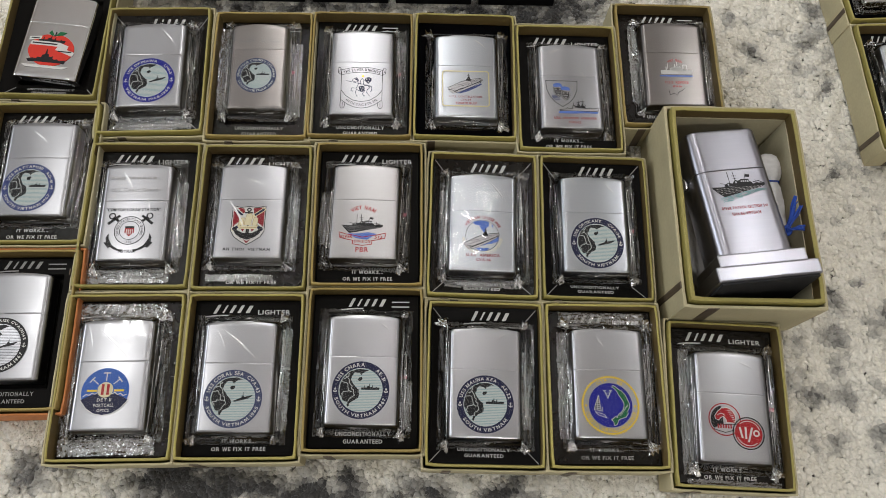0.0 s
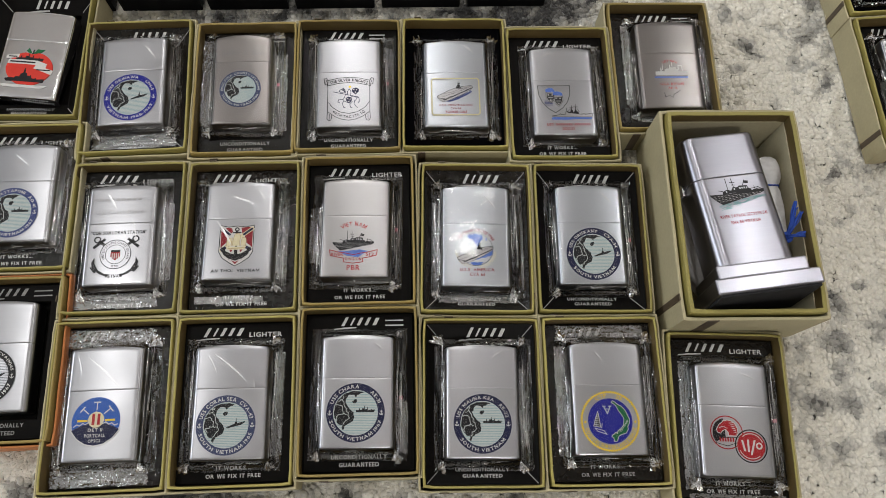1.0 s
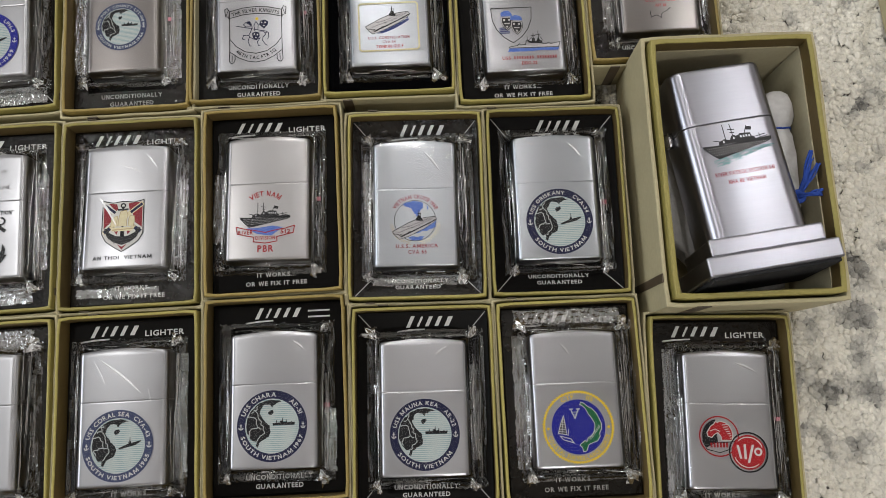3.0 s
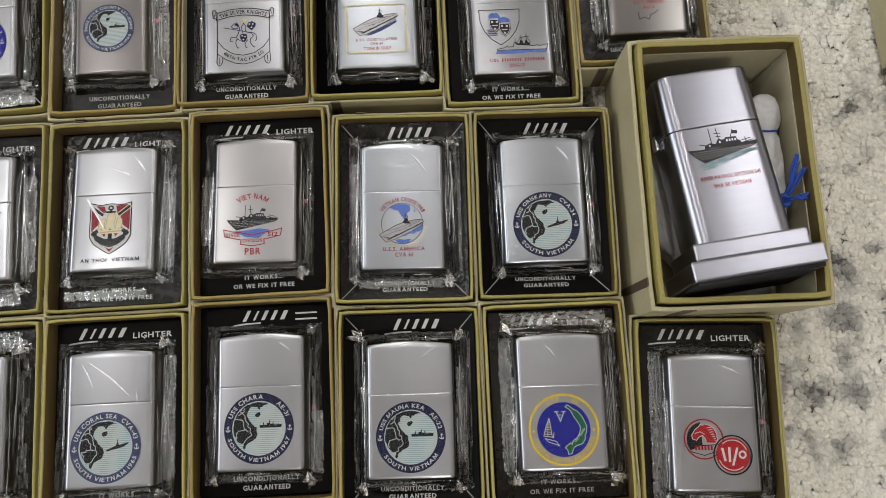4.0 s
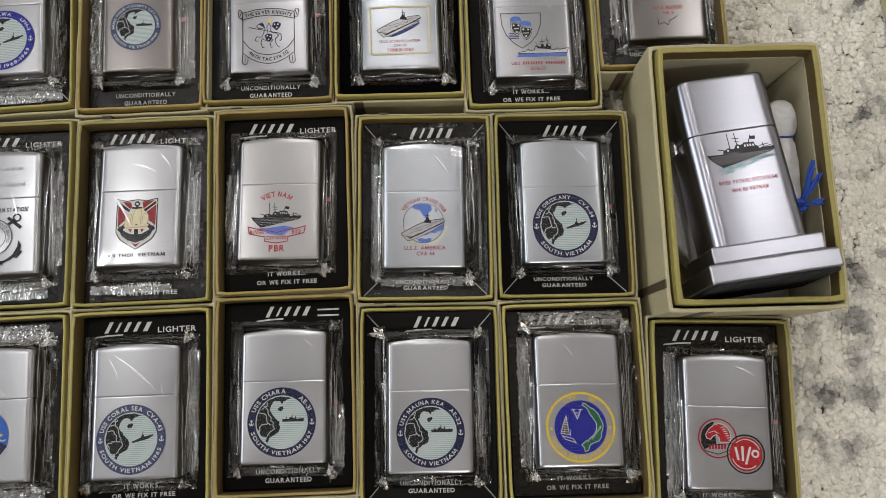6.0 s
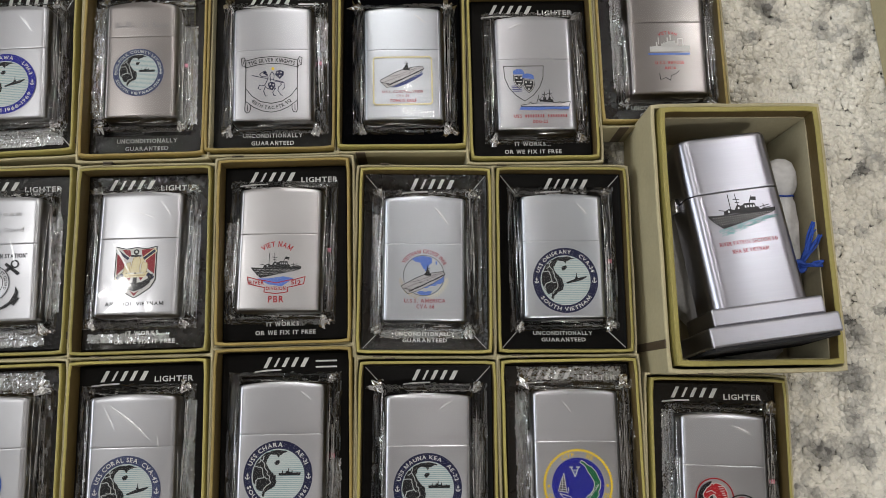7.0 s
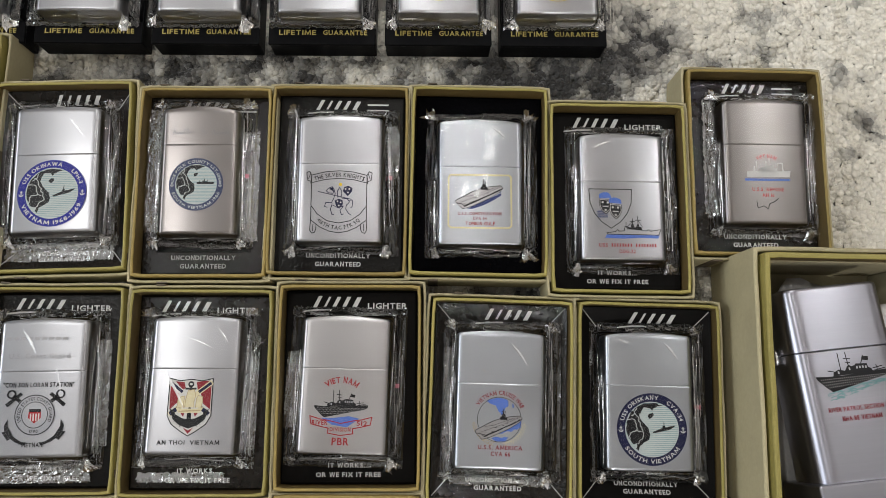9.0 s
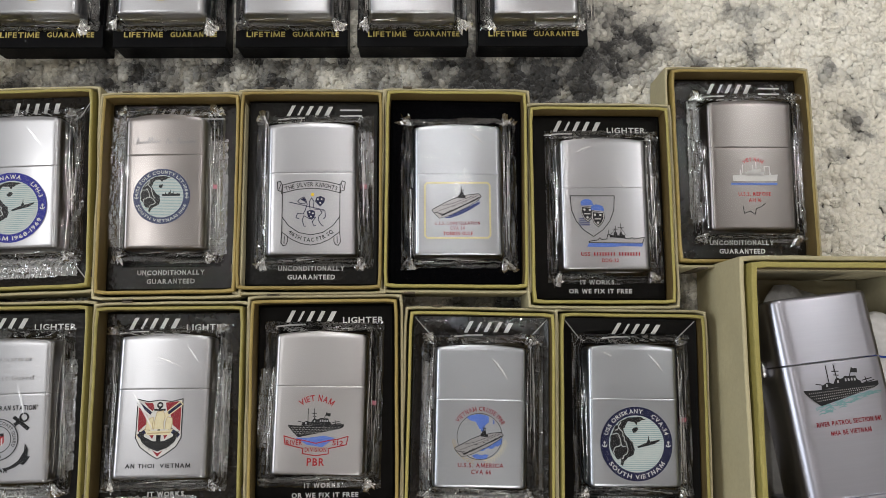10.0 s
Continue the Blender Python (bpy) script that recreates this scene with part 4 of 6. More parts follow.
def rug():
    """A cut-pile rug: a woven backing with thousands of small uneven tufts."""
    rug_ob = tagged(new("rug"), "cream and charcoal mottled shaggy pile rug", "rug")
    bm = bmesh.new()
    box_bm(bm, -1200, 1200, -1000, 1300, -12, -5, 2)
    part("backing", bm, material("rug_backing", (0.34, 0.32, 0.29), 0.95, 0, 0.25, 300, 0.8, stain=0.35), rug_ob, "dense cream rug backing")
    base = bmesh.new()
    bmesh.ops.create_icosphere(base, subdivisions=1, radius=1)
    bv = np.array([v.co[:] for v in base.verts])
    bf = np.array([[v.index for v in f.verts] for f in base.faces])
    base.free()
    rng = np.random.default_rng(5)
    step = 0.0020
    V, C, count = [], [], 0
    for gx in np.arange(-0.30, 0.37, step):
        for gy in np.arange(-0.155, 0.275, step):
            x, y = gx + rng.uniform(-0.5, 0.5) * step, gy + rng.uniform(-0.5, 0.5) * step
            if (-0.18 < x < 0.185 and -0.07 < y < 0.075) or (-0.19 < x < 0.10 and 0.105 < y < 0.165) or (-0.245 < x < -0.20 and -0.05 < y < 0.19) or (-0.23 < x < 0.07 and y > 0.228):
                continue
            up = 0.0014 * noise.noise((x * 50, y * 50, 1.7)) + 0.0023 * noise.noise((x * 120, y * 120, 8.1)) + 0.0003 * noise.noise((x * 260, y * 260, 5.1))
            r = step * rng.uniform(0.75, 1.2)
            q = bv * (r * rng.uniform(0.85, 1.3), r * rng.uniform(0.85, 1.3), r * rng.uniform(0.34, 0.52)) * (1 + 0.12 * rng.standard_normal((len(bv), 1)))
            tip = rng.normal(0, 0.3, 2)
            q[:, 0] += q[:, 2] * tip[0]
            q[:, 1] += q[:, 2] * tip[1]
            V.append(q + (x, y, -0.0015 + up + rng.uniform(-0.0002, 0.0002)))
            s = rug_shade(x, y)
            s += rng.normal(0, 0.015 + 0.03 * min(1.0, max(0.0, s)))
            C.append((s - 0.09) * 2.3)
            count += 1
    verts = np.concatenate(V)
    faces = (bf[None] + (np.arange(count) * len(bv))[:, None, None]).reshape(-1, 3)

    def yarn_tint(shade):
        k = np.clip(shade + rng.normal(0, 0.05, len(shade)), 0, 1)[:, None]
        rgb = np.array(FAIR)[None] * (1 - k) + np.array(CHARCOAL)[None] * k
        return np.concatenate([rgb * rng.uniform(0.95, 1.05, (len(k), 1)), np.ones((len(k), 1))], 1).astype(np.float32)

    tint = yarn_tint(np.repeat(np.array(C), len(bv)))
    # loose fibres standing out of the tufts
    per = 11
    mid = np.repeat(np.array([q.mean(0) for q in V]), per, axis=0)
    m = len(mid)
    ang, lean = rng.uniform(0, 2 * np.pi, m), rng.uniform(0.6, 1.4, m)
    along = np.stack([np.cos(ang) * np.sin(lean), np.sin(ang) * np.sin(lean), np.cos(lean)], 1)
    side = np.stack([-np.sin(ang), np.cos(ang), np.zeros(m)], 1) * rng.uniform(0.00008, 0.00018, (m, 1))
    length = rng.uniform(0.0012, 0.0029, (m, 1))
    curl = np.repeat(rng.normal(0, 0.0005, (count, 3)), per, axis=0) + rng.normal(0, 0.0004, (m, 3))
    rows = [mid - side, mid + side, mid + along * length * 0.55 + side + curl * 0.5, mid + along * length * 0.55 - side + curl * 0.5, mid + along * length + curl]
    fib = np.stack(rows, 1).reshape(-1, 3)
    start = len(verts) + np.arange(m) * 5
    tris = np.concatenate([np.stack([start, start + 1, start + 2], 1), np.stack([start, start + 2, start + 3], 1), np.stack([start + 3, start + 2, start + 4], 1)])
    verts, faces = np.concatenate([verts, fib]), np.concatenate([faces, tris])
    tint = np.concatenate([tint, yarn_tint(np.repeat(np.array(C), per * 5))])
    me = bpy.data.meshes.new("tufting")
    me.from_pydata(verts.tolist(), [], faces.tolist())
    me.materials.append(YARN)
    me.polygons.foreach_set("use_smooth", [True] * len(me.polygons))
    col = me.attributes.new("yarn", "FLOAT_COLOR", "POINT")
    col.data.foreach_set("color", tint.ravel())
    pile = new("tufting", me)
    pile.parent = rug_ob
    tagged(pile, "mottled cream and charcoal yarn tufts", kind="stuff")


rug()

# ---- boxes on the rug: key, x, y, turn, insert ----
BOXES = [
    ("T0", -227.5, 153.0, 1.2, "tray"), ("T1", -165.6, 132.6, 4.0, "tray"), ("T2", -103.7, 133.0, 2.6, "bars"), ("T3", -44.8, 136.6, 2.0, "bars"), ("T4", 16.5, 139.1, 1.3, "velvet"),
    ("T5", 78.1, 134.4, 1.7, "works"), ("T6", 139.5, 153.5, 1.8, "bars"),
    ("M0", -219.4, 63.7, 2.9, "works"), ("M1", -159.7, 41.5, 2.5, "works"), ("M2", -97.4, 43.3, 2.4, "works"), ("M3", -34.8, 48.1, 2.4, "works"), ("M4", 28.9, 44.8, 0.5, "tray"), ("M5", 91.4, 45.9, 0.7, "tray"),
    ("L2", -214.2, -25.0, 3.2, "bars"), ("B1", -155.4, -46.9, 2.9, "works"), ("B2", -93.4, -43.9, 2.5, "works"), ("B3", -31.2, -37.9, 2.0, "bars"), ("B4", 31.3, -43.0, 0.8, "tray"), ("B5", 93.9, -41.4, 1.6, "works"),
    ("B6", 157.7, -49.0, -0.6, "works"), ("R1", 292.5, 149.0, 4.6, "works"), ("R0", 284.0, 236.5, 5.4, "velvet"),
]
for key, bx, by, turn, style in BOXES:
    width = {"T2": 57.5}.get(key, 60.0)
    gift_box(key, bx, by, turn, style, width, 84.5, ORANGE_CARD if key == "L2" else None, INK_GREY if key in ("B5", "B1", "T2", "L2") else None, mark_dx=2.0 if key in ("M3", "B3") else 0.0)

# loose film flaps, by box: x0, x1, y0, y1 round the lighter
# 14 and 15 stand in for glints on the grained insert paper
FLAPS = {5: [(-24, 24, -39, -31)], 9: [(-25, 22, 31, 39), (-25, 23, -39, -31), (-26, -20.5, -28, 26)], 10: [(-24, 20, -38.5, -31), (20, 26, -24, 20)], 11: [(19.8, 25.5, -26, 22), (-22, 14, -39, -35)],
         13: [(-24.5, -20, -30, 22), (-20, 22, -38, -31)], 6: [(-24.5, -17, -26, 30), (17.5, 25, -30, 20)], 15: [(-25.5, -20, -34, 30), (-24, 24, -39, -36)], 14: [(-24, 22, 33, 39), (-25.5, -20.5, -28, 28)],
         19: [(-25.5, -20.5, -24, 30), (20.5, 25.5, -28, 14)], 12: [(-25.5, -21, -18, 14)], 2: [(20.5, 25.5, -30, -4)], 3: [(20, 24, -22, 18)], 1: [(20.5, 25.5, -26, 26)], 4: [(20, 24.5, -30, -6)], 16: [(20.5, 25.5, 2, 26)]}

# ---- lighters in the boxes ----
o = lighter(-95.2, -45.6, 2.0, "brushed chrome lighter with a slate blue carrier cruise badge", seed=1)
cruise_badge(o, -1.2, -11.0, 14.6, INK_STEELBLUE, "USS CORAL SEA  CVA-43", "SOUTH VIETNAM 1965", "carrier", spans=((166, 14), (198, 342)))
o = lighter(-31.9, -39.6, 1.2, "brushed chrome lighter with a navy ammunition ship cruise badge", seed=2)
cruise_badge(o, -0.5, -10.2, 14.6, INK_NAVY, "USS CHARA      AE-31", "SOUTH VIETNAM 1967", "cargo", spans=((160, 22), (198, 342)))
o = lighter(31.3, -43.8, 0.6, "brushed chrome lighter with a navy ship badge and anchors", seed=3)
cruise_badge(o, 0.0, -10.6, 14.6, INK_NAVY, "USS MAUNA KEA   AE-22", "SOUTH VIETNAM", "cargo", spans=((166, 14), (214, 326)))
o = lighter(91.2, 46.5, 1.2, "brushed chrome lighter with a navy carrier cruise badge", steel=STEEL_COOL, seed=4)
cruise_badge(o, 0.5, -10.8, 14.7, INK_NAVY, "USS ORISKANY    CVA-34", "SOUTH VIETNAM", "carrier", spans=((164, 16), (214, 326)))
o = lighter(-167.9, 134.6, 4.4, "brushed chrome lighter with a bright blue assault ship badge", seed=5)
cruise_badge(o, -0.4, -10.4, 14.8, INK_BLUE, "USS OKINAWA     LPH-3", "VIETNAM 1968-1969", "carrier", spans=((160, 18), (202, 338)))
o = lighter(-105.9, 137.0, 2.8, "slim satin nickel lighter with a faded blue ship badge", 33.8, STEEL_DULL, 6, rise=2.0, seam=12.0)
cruise_badge(o, -0.6, -5.8, 11.7, INK_STEELBLUE, "USS POLK COUNTY LST-1084", "SOUTH VIETNAM 1966", "cargo", land=INK_BLACK, letter=INK_PALE, spans=((176, 4), (200, 340)))
script = []
for x0, x1, tall in ((-11.6, -1.8, (0, 4, 5)), (0.6, 3.2, (0,)), (5.4, 13.0, (0,))):
    n = int((x1 - x0) / 0.55)
    script += stroke([(x0 + (x1 - x0) * k / n, 16.6 + (0.9 if k % 2 else 0.0) + (1.7 if k % 2 and k // 2 in tall else 0.0) + 0.04 * k) for k in range(n + 1)], 0.26)
printed("engraved_scroll", script, DARK_METAL, o, Z0 + 0.05, "engraved wavering strokes on the lid")
o = lighter(-219.4, 64.6, 2.9, "brushed chrome lighter with a mid-blue ship badge", seed=7)
cruise_badge(o, -2.6, -11.0, 14.2, INK_MIDBLUE, "USS MATTAPONI   AO-41", "SOUTH VIETNAM 1967", "cargo", land=INK_BLACK, spans=((160, 12), (200, 340)))
o = lighter(-215.6, -24.6, 3.2, "brushed chrome lighter with a black carrier cruise badge", seed=8, film=False)
cruise_badge(o, -2.4, -9.6, 14.4, INK_BLACK, "USS ENTERPRISE CVA(N)65", "SOUTH VIETNAM 1967", "carrier", pale=STEEL, lines=INK_BLACK, spans=((168, 12), (198, 342)))

# harbour call badge
o = lighter(-157.9, -47.3, 3.2, "brushed chrome lighter with a blue and white signal badge", seed=9)
cx, cy, r = -2.2, -8.2, 11.8
printed("badge_disc", disc(cx, cy, r), INK_AZURE, o, Z0 + 0.04, "blue enamel disc")
SECTOR = [(-11.8, -4.4), (-9.4, -3.0), (-5.0, -1.2), (0, -0.4), (5.0, -1.2), (9.4, -3.0), (11.8, -4.4), (8.6, -8.4), (4.6, -11.0), (0, -11.9), (-4.6, -11.0), (-8.6, -8.4)]
printed("badge_lower", moved([SECTOR], cx, cy), INK_NAVY, o, Z0 + 0.05, "dark navy fan shape")
printed("fan_edge", stroke(moved([SECTOR[6:] + SECTOR[:1]], cx, cy)[0], 0.45), INK_WHITE, o, Z0 + 0.06)
printed("badge_wave", [q for dy in (-1.4,) for q in stroke([(cx + r * (-0.9 + 0.12 * k), cy + dy + 0.6 - 0.05 * abs(k - 7.5) ** 1.7 + (0.7 if k % 2 else -0.2)) for k in range(16)], 0.45)], INK_WHITE, o, Z0 + 0.06)
printed("badge_sun", disc(cx, cy + 0.8, 3.9, 24), INK_CREAM, o, Z0 + 0.06)
printed("badge_numeral", word("11", cx, cy + 1.0, 4.0, 5.4), INK_RED, o, Z0 + 0.07)
printed("signal_mark", [q for a in (140, 90, 40) for q in stroke([(cx + 5 * math.cos(radians(a)), cy + 5 * math.sin(radians(a)) + 0.5), (cx + 9 * math.cos(radians(a)), cy + 9 * math.sin(radians(a)) + 0.5)], 0.5) + stroke([(cx + 9 * math.cos(radians(a)) - 1.6 * math.sin(radians(a)), cy + 9.3 * math.sin(radians(a)) + 1.6 * math.cos(radians(a))), (cx + 9 * math.cos(radians(a)) + 1.6 * math.sin(radians(a)), cy + 9.3 * math.sin(radians(a)) - 1.6 * math.cos(radians(a)))], 0.6)], INK_WHITE, o, Z0 + 0.06)
printed("badge_stripe", bar(cx - 6.6, cy + 0.4, 5, 1.0) + bar(cx + 6.8, cy + 0.4, 5, 1.0), INK_YELLOW, o, Z0 + 0.06)
printed("badge_lettering", word("DET 11", cx, cy - 4.2, 7, 1.6) + word("PORTCALL", cx, cy - 6.9, 10, 1.7) + word("OPSCS", cx, cy - 9.4, 6, 1.6), INK_WHITE, o, Z0 + 0.07)

# loran station badge
o = lighter(-161.9, 41.5, 3.3, "brushed chrome lighter with crossed black anchors and engraving", seed=10)
printed("engraved_bar", [q for k in range(9) for q in bar(-14 + 2.9 * k, 20.6, 2.0, 1.3, 0.2)], ENGRAVED, o, Z0 + 0.05, "worn engraved name bar")
printed("engraving", word("U.S. Coast Guard", -1, 13.4, 25, 2.2), ENGRAVED, o, Z0 + 0.05)
printed("lettering", word('"CON SON LORAN STATION"', -0.4, 1.6, 29, 2.2) + word('"VIETNAM"', -1.4, -22.6, 11, 2.0), INK_BLACK, o, Z0 + 0.05)
cx, cy = -1.2, -10.6
flukes = []
for side in (-1, 1):
    flukes += moved([[(5.0, -10.6), (8.4, -8.4), (10.6, -4.6), (10.8, -1.6), (12.2, -4.2), (11.8, -6.6), (13.0, -6.8), (10.4, -10.2), (9.2, -9.4), (7.4, -10.8), (3.4, -12.2), (2.4, -11.0)]], cx, cy, 1.0, side)
    flukes += moved([[(5.4, 8.2), (6.4, 9.2), (12.4, 4.4), (11.4, 3.2)]], cx, cy, 1.0, side)
    flukes += disc(cx + side * 10.0, cy + 8.4, 1.9, 20, 1.2) + stroke([(cx + side * 5.4, cy + 4.8), (cx + side * 9.0, cy + 7.4)], 1.5)
printed("crossed_anchor", flukes, INK_BLACK, o, Z0 + 0.05, "black crossed anchors")
printed("badge_backing", disc(cx, cy, 8.3), STEEL, o, Z0 + 0.07)
printed("badge_ring", disc(cx, cy, 8.2, 40, 7.8) + disc(cx, cy, 5.4, 32, 5.1), INK_BLACK, o, Z0 + 0.09)
printed("ring_lettering", arc_word("UNITED STATES COAST GUARD", cx, cy, 6.6, 1.6, 205, -25) + word("1790", cx, cy - 6.6, 3.4, 1.4), INK_BLACK, o, Z0 + 0.09)
printed("shield", [[(cx - 2.4, cy + 2.4), (cx - 2.6, cy - 1.2), (cx, cy - 3.4), (cx + 2.6, cy - 1.2), (cx + 2.4, cy + 2.4)]], INK_RED, o, Z0 + 0.10)
printed("shield_chief", bar(cx, cy + 1.8, 4.8, 1.2), INK_BLACK, o, Z0 + 0.115)
printed("shield_stripe", [q for k in (-1.6, -0.5, 0.6, 1.7) for q in bar(cx + k, cy - 0.9, 0.55, 2.9)], INK_WHITE, o, Z0 + 0.11)

# shield with anchor
o = lighter(-99.2, 45.0, 2.2, "brushed chrome lighter with a maroon anchor shield", seed=11, tip=(-3.4, 0.2))
cx, cy = -0.6, -8.4
SHIELD = [(-8.9, 11.4), (-4.6, 10.4), (0, 11.0), (4.6, 10.4), (8.9, 11.4), (8.9, -3.8), (7.0, -7.2), (2.8, -10.2), (0, -11.8), (-2.8, -10.2), (-7.0, -7.2), (-8.9, -3.8)]
printed("shield", moved([SHIELD], cx, cy), INK_WHITE, o, Z0 + 0.04, "pale shield")
printed("shield_edge", stroke(moved([SHIELD + SHIELD[:1]], cx, cy)[0], 0.4), INK_BLACK, o, Z0 + 0.06)
printed("shield_field", moved([[(-8.4, 8.4), (-4.8, 5.2), (-5.2, 1.6), (-8.2, -1.4)], [(-6.4, 10.2), (-2.8, 9.8), (-2.2, 7.6), (-3.2, 6.4)], [(2.2, 10.0), (8.2, 10.6), (3.0, 5.6)], [(8.4, 9.4), (8.4, -1.2), (5.4, 1.2), (4.2, 5.4)],
                               [(-2.2, -8.4), (0, -9.6), (2.2, -8.4), (0, -11.0)], [(-4.4, -1.6), (-1.8, -2.4), (-2.4, -4.2)], [(4.4, -1.6), (1.8, -2.4), (2.4, -4.2)]], cx, cy), INK_MAROON, o, Z0 + 0.05, "maroon shield fields")
for sx in (-1, 1):
    printed("blade_edge", stroke([(cx + sx * -8.2, cy + 9.6), (cx + sx * 7.8, cy - 3.0)], 2.0), INK_CREAM if sx < 0 else INK_WHITE, o, Z0 + 0.062)
    printed("shield_blade", stroke([(cx + sx * -8.0, cy + 9.4), (cx + sx * -3.6, cy + 6.0)], 1.2) + stroke([(cx + sx * 4.4, cy - 0.4), (cx + sx * 7.6, cy - 2.8)], 1.7), INK_NAVY, o, Z0 + 0.066)
printed("shield_anchor", disc(cx, cy + 9.0, 1.25, 20, 0.6) + bar(cx, cy + 7.2, 4.6, 0.8) + bar(cx, cy + 1.6, 0.9, 14.0) + moved([[(-8.0, -1.0), (-6.0, -1.8), (-5.6, -3.2), (-2.6, -4.8), (-0.9, -5.0), (-0.9, -2.4), (0.9, -2.4), (0.9, -5.0), (2.6, -4.8), (5.6, -3.2), (6.0, -1.8), (8.0, -1.0), (6.6, -5.2), (3.6, -7.6), (0, -8.9), (-3.6, -7.6), (-6.6, -5.2)]], cx, cy), INK_BLACK, o, Z0 + 0.08, "black anchor")
SAILS = [[(-5.2, -0.6), (-5.0, 2.4), (-3.6, 4.0), (-2.2, 4.2), (-2.6, 1.8), (-2.4, -0.4)], [(-2.0, -0.4), (-1.8, 3.0), (-1.0, 6.4), (1.4, 6.8), (2.2, 4.6), (1.6, 1.8), (1.8, -0.4)], [(2.4, -0.4), (2.6, 3.0), (3.2, 4.4), (5.0, 4.0), (5.2, 1.8), (4.6, -0.6)]]
printed("shield_ship", moved(SAILS + [[(-5.8, -0.4), (-4.4, -2.6), (4.2, -2.6), (5.8, -0.2), (2.8, -0.9), (-3.0, -0.9)]], cx, cy), INK_CREAM, o, Z0 + 0.09, "cream sailing ship shape")
printed("ship_lines", [q for sail in SAILS for q in stroke(moved([sail], cx, cy)[0], 0.28)] + stroke([(cx - 4.2, cy - 2.0), (cx + 4.4, cy - 1.6)], 0.5), INK_BRONZE, o, Z0 + 0.1)
printed("ribbon_bars", [q for k in (-1, 1) for i in range(3) for q in bar(cx + k * (3.4 + 1.2 * i), cy - 7.8 + 1.0 * i, 0.6, 1.0)], INK_GREY, o, Z0 + 0.07)
printed("lettering", word("AN THOI  VIETNAM", -0.2, -22.8, 25.5, 1.9), INK_BLACK, o, Z0 + 0.05)

# river division boat
o = lighter(-36.6, 47.9, 1.0, "brushed chrome lighter with a patrol boat and red ribbon", steel=STEEL_WARM, seed=12, tip=(-2.0, -0.7))
patrol_boat(o, -0.8, -8.6, 22.4)
printed("lettering", arc_word("VIET NAM", -0.8, -8.6, 11.0, 2.8, 128, 52) + word("PBR", -0.4, -22.6, 7.0, 3.0), INK_RED, o, Z0 + 0.06)
RIB = [(-12.8, -2.2), (-12.2, -5.4), (-8, -6.4), (-5, -7), (-5.2, -9), (0, -9.8), (5.2, -9), (5, -7), (8, -6.4), (12.2, -5.4), (12.8, -2.2), (8.5, -3.4), (5.4, -3.8), (0, -5.0), (-5.4, -3.8), (-8.5, -3.4), (-12.8, -2.2)]
printed("ribbon", stroke(moved([RIB], -0.6, -10.4)[0], 0.4), INK_RED, o, Z0 + 0.06, "red outlined ribbon")
printed("ribbon_lettering", word("RIVER", -9.2, -15.2, 6.4, 1.9) + word("DIVISION", -0.6, -17.8, 8.6, 1.9) + word("512", 8.2, -15.2, 4.4, 1.9), INK_RED, o, Z0 + 0.06)

# world cruise carrier
o = lighter(28.6, 44.5, 0.4, "brushed chrome lighter with a carrier over a blue globe", steel=STEEL_COOL, seed=13)
cx, cy = -0.2, -7.4
printed("globe_outline", disc(cx, cy, 9.2, 56, 8.98), INK_BLACK, o, Z0 + 0.05)
LANDS = [[(-5.4, 7.2), (-3.5, 8.4), (0, 9.0), (3.5, 8.0), (3.8, 5.9), (2.2, 4.4), (1.6, 2.2), (0.6, 1.8), (-0.6, 3.9), (-1.8, 5.8), (-3.6, 6.0)], [(-6, -6.6), (-1.0, -5.0), (4.6, -1.8), (9.0, 0.2), (8.8, -3.0), (6.6, -3.9), (5.2, -4.8), (3.0, -4.6), (1.6, -5.8), (-1.6, -5.6), (-3.0, -6.8)],
         [(-3.6, -7.6), (-1.4, -6.9), (1.0, -7.4), (3.8, -7.0), (2.4, -8.6), (-1.0, -8.8)], [(5.0, 6.6), (6.2, 6.2), (6.0, 4.8), (5.2, 5.2)]]
printed("globe_land", [ragged(q, 0.5, 3, True) for q in moved(LANDS, cx, cy)], INK_SKY, o, Z0 + 0.05, "blue map shapes")
line_ship(o, cx - 0.2, cy - 1.2, 9.8, ENGRAVED)
for side, inks in ((-1, INK_BRONZE), (1, INK_CREAM)):
    sprig = []
    for k in range(11):
        a = radians((188 + k * 6.4) if side < 0 else (352 - k * 6.4))
        px, py = cx + 10.6 * math.cos(a), cy + 10.2 * math.sin(a)
        for turn in (-0.7, 0.5):
            d = a + side * math.pi / 2 * -1 + turn
            sprig += stroke([(px, py), (px + 0.8 * math.cos(d), py + 0.8 * math.sin(d)), (px + 1.5 * math.cos(d + 0.25), py + 1.5 * math.sin(d + 0.25))], 0.22)
    printed("laurel_spray", sprig, inks, o, Z0 + 0.055)
printed("lettering", arc_word("VIETNAM CRUISE 1968", cx, cy, 10.9, 2.1, 148, 28) + word("U.S.S. AMERICA", 0.4, -18.7, 18.4, 1.9) + word("CVA 66", 0.6, -21.3, 8.0, 1.9), INK_MAROON, o, Z0 + 0.06)

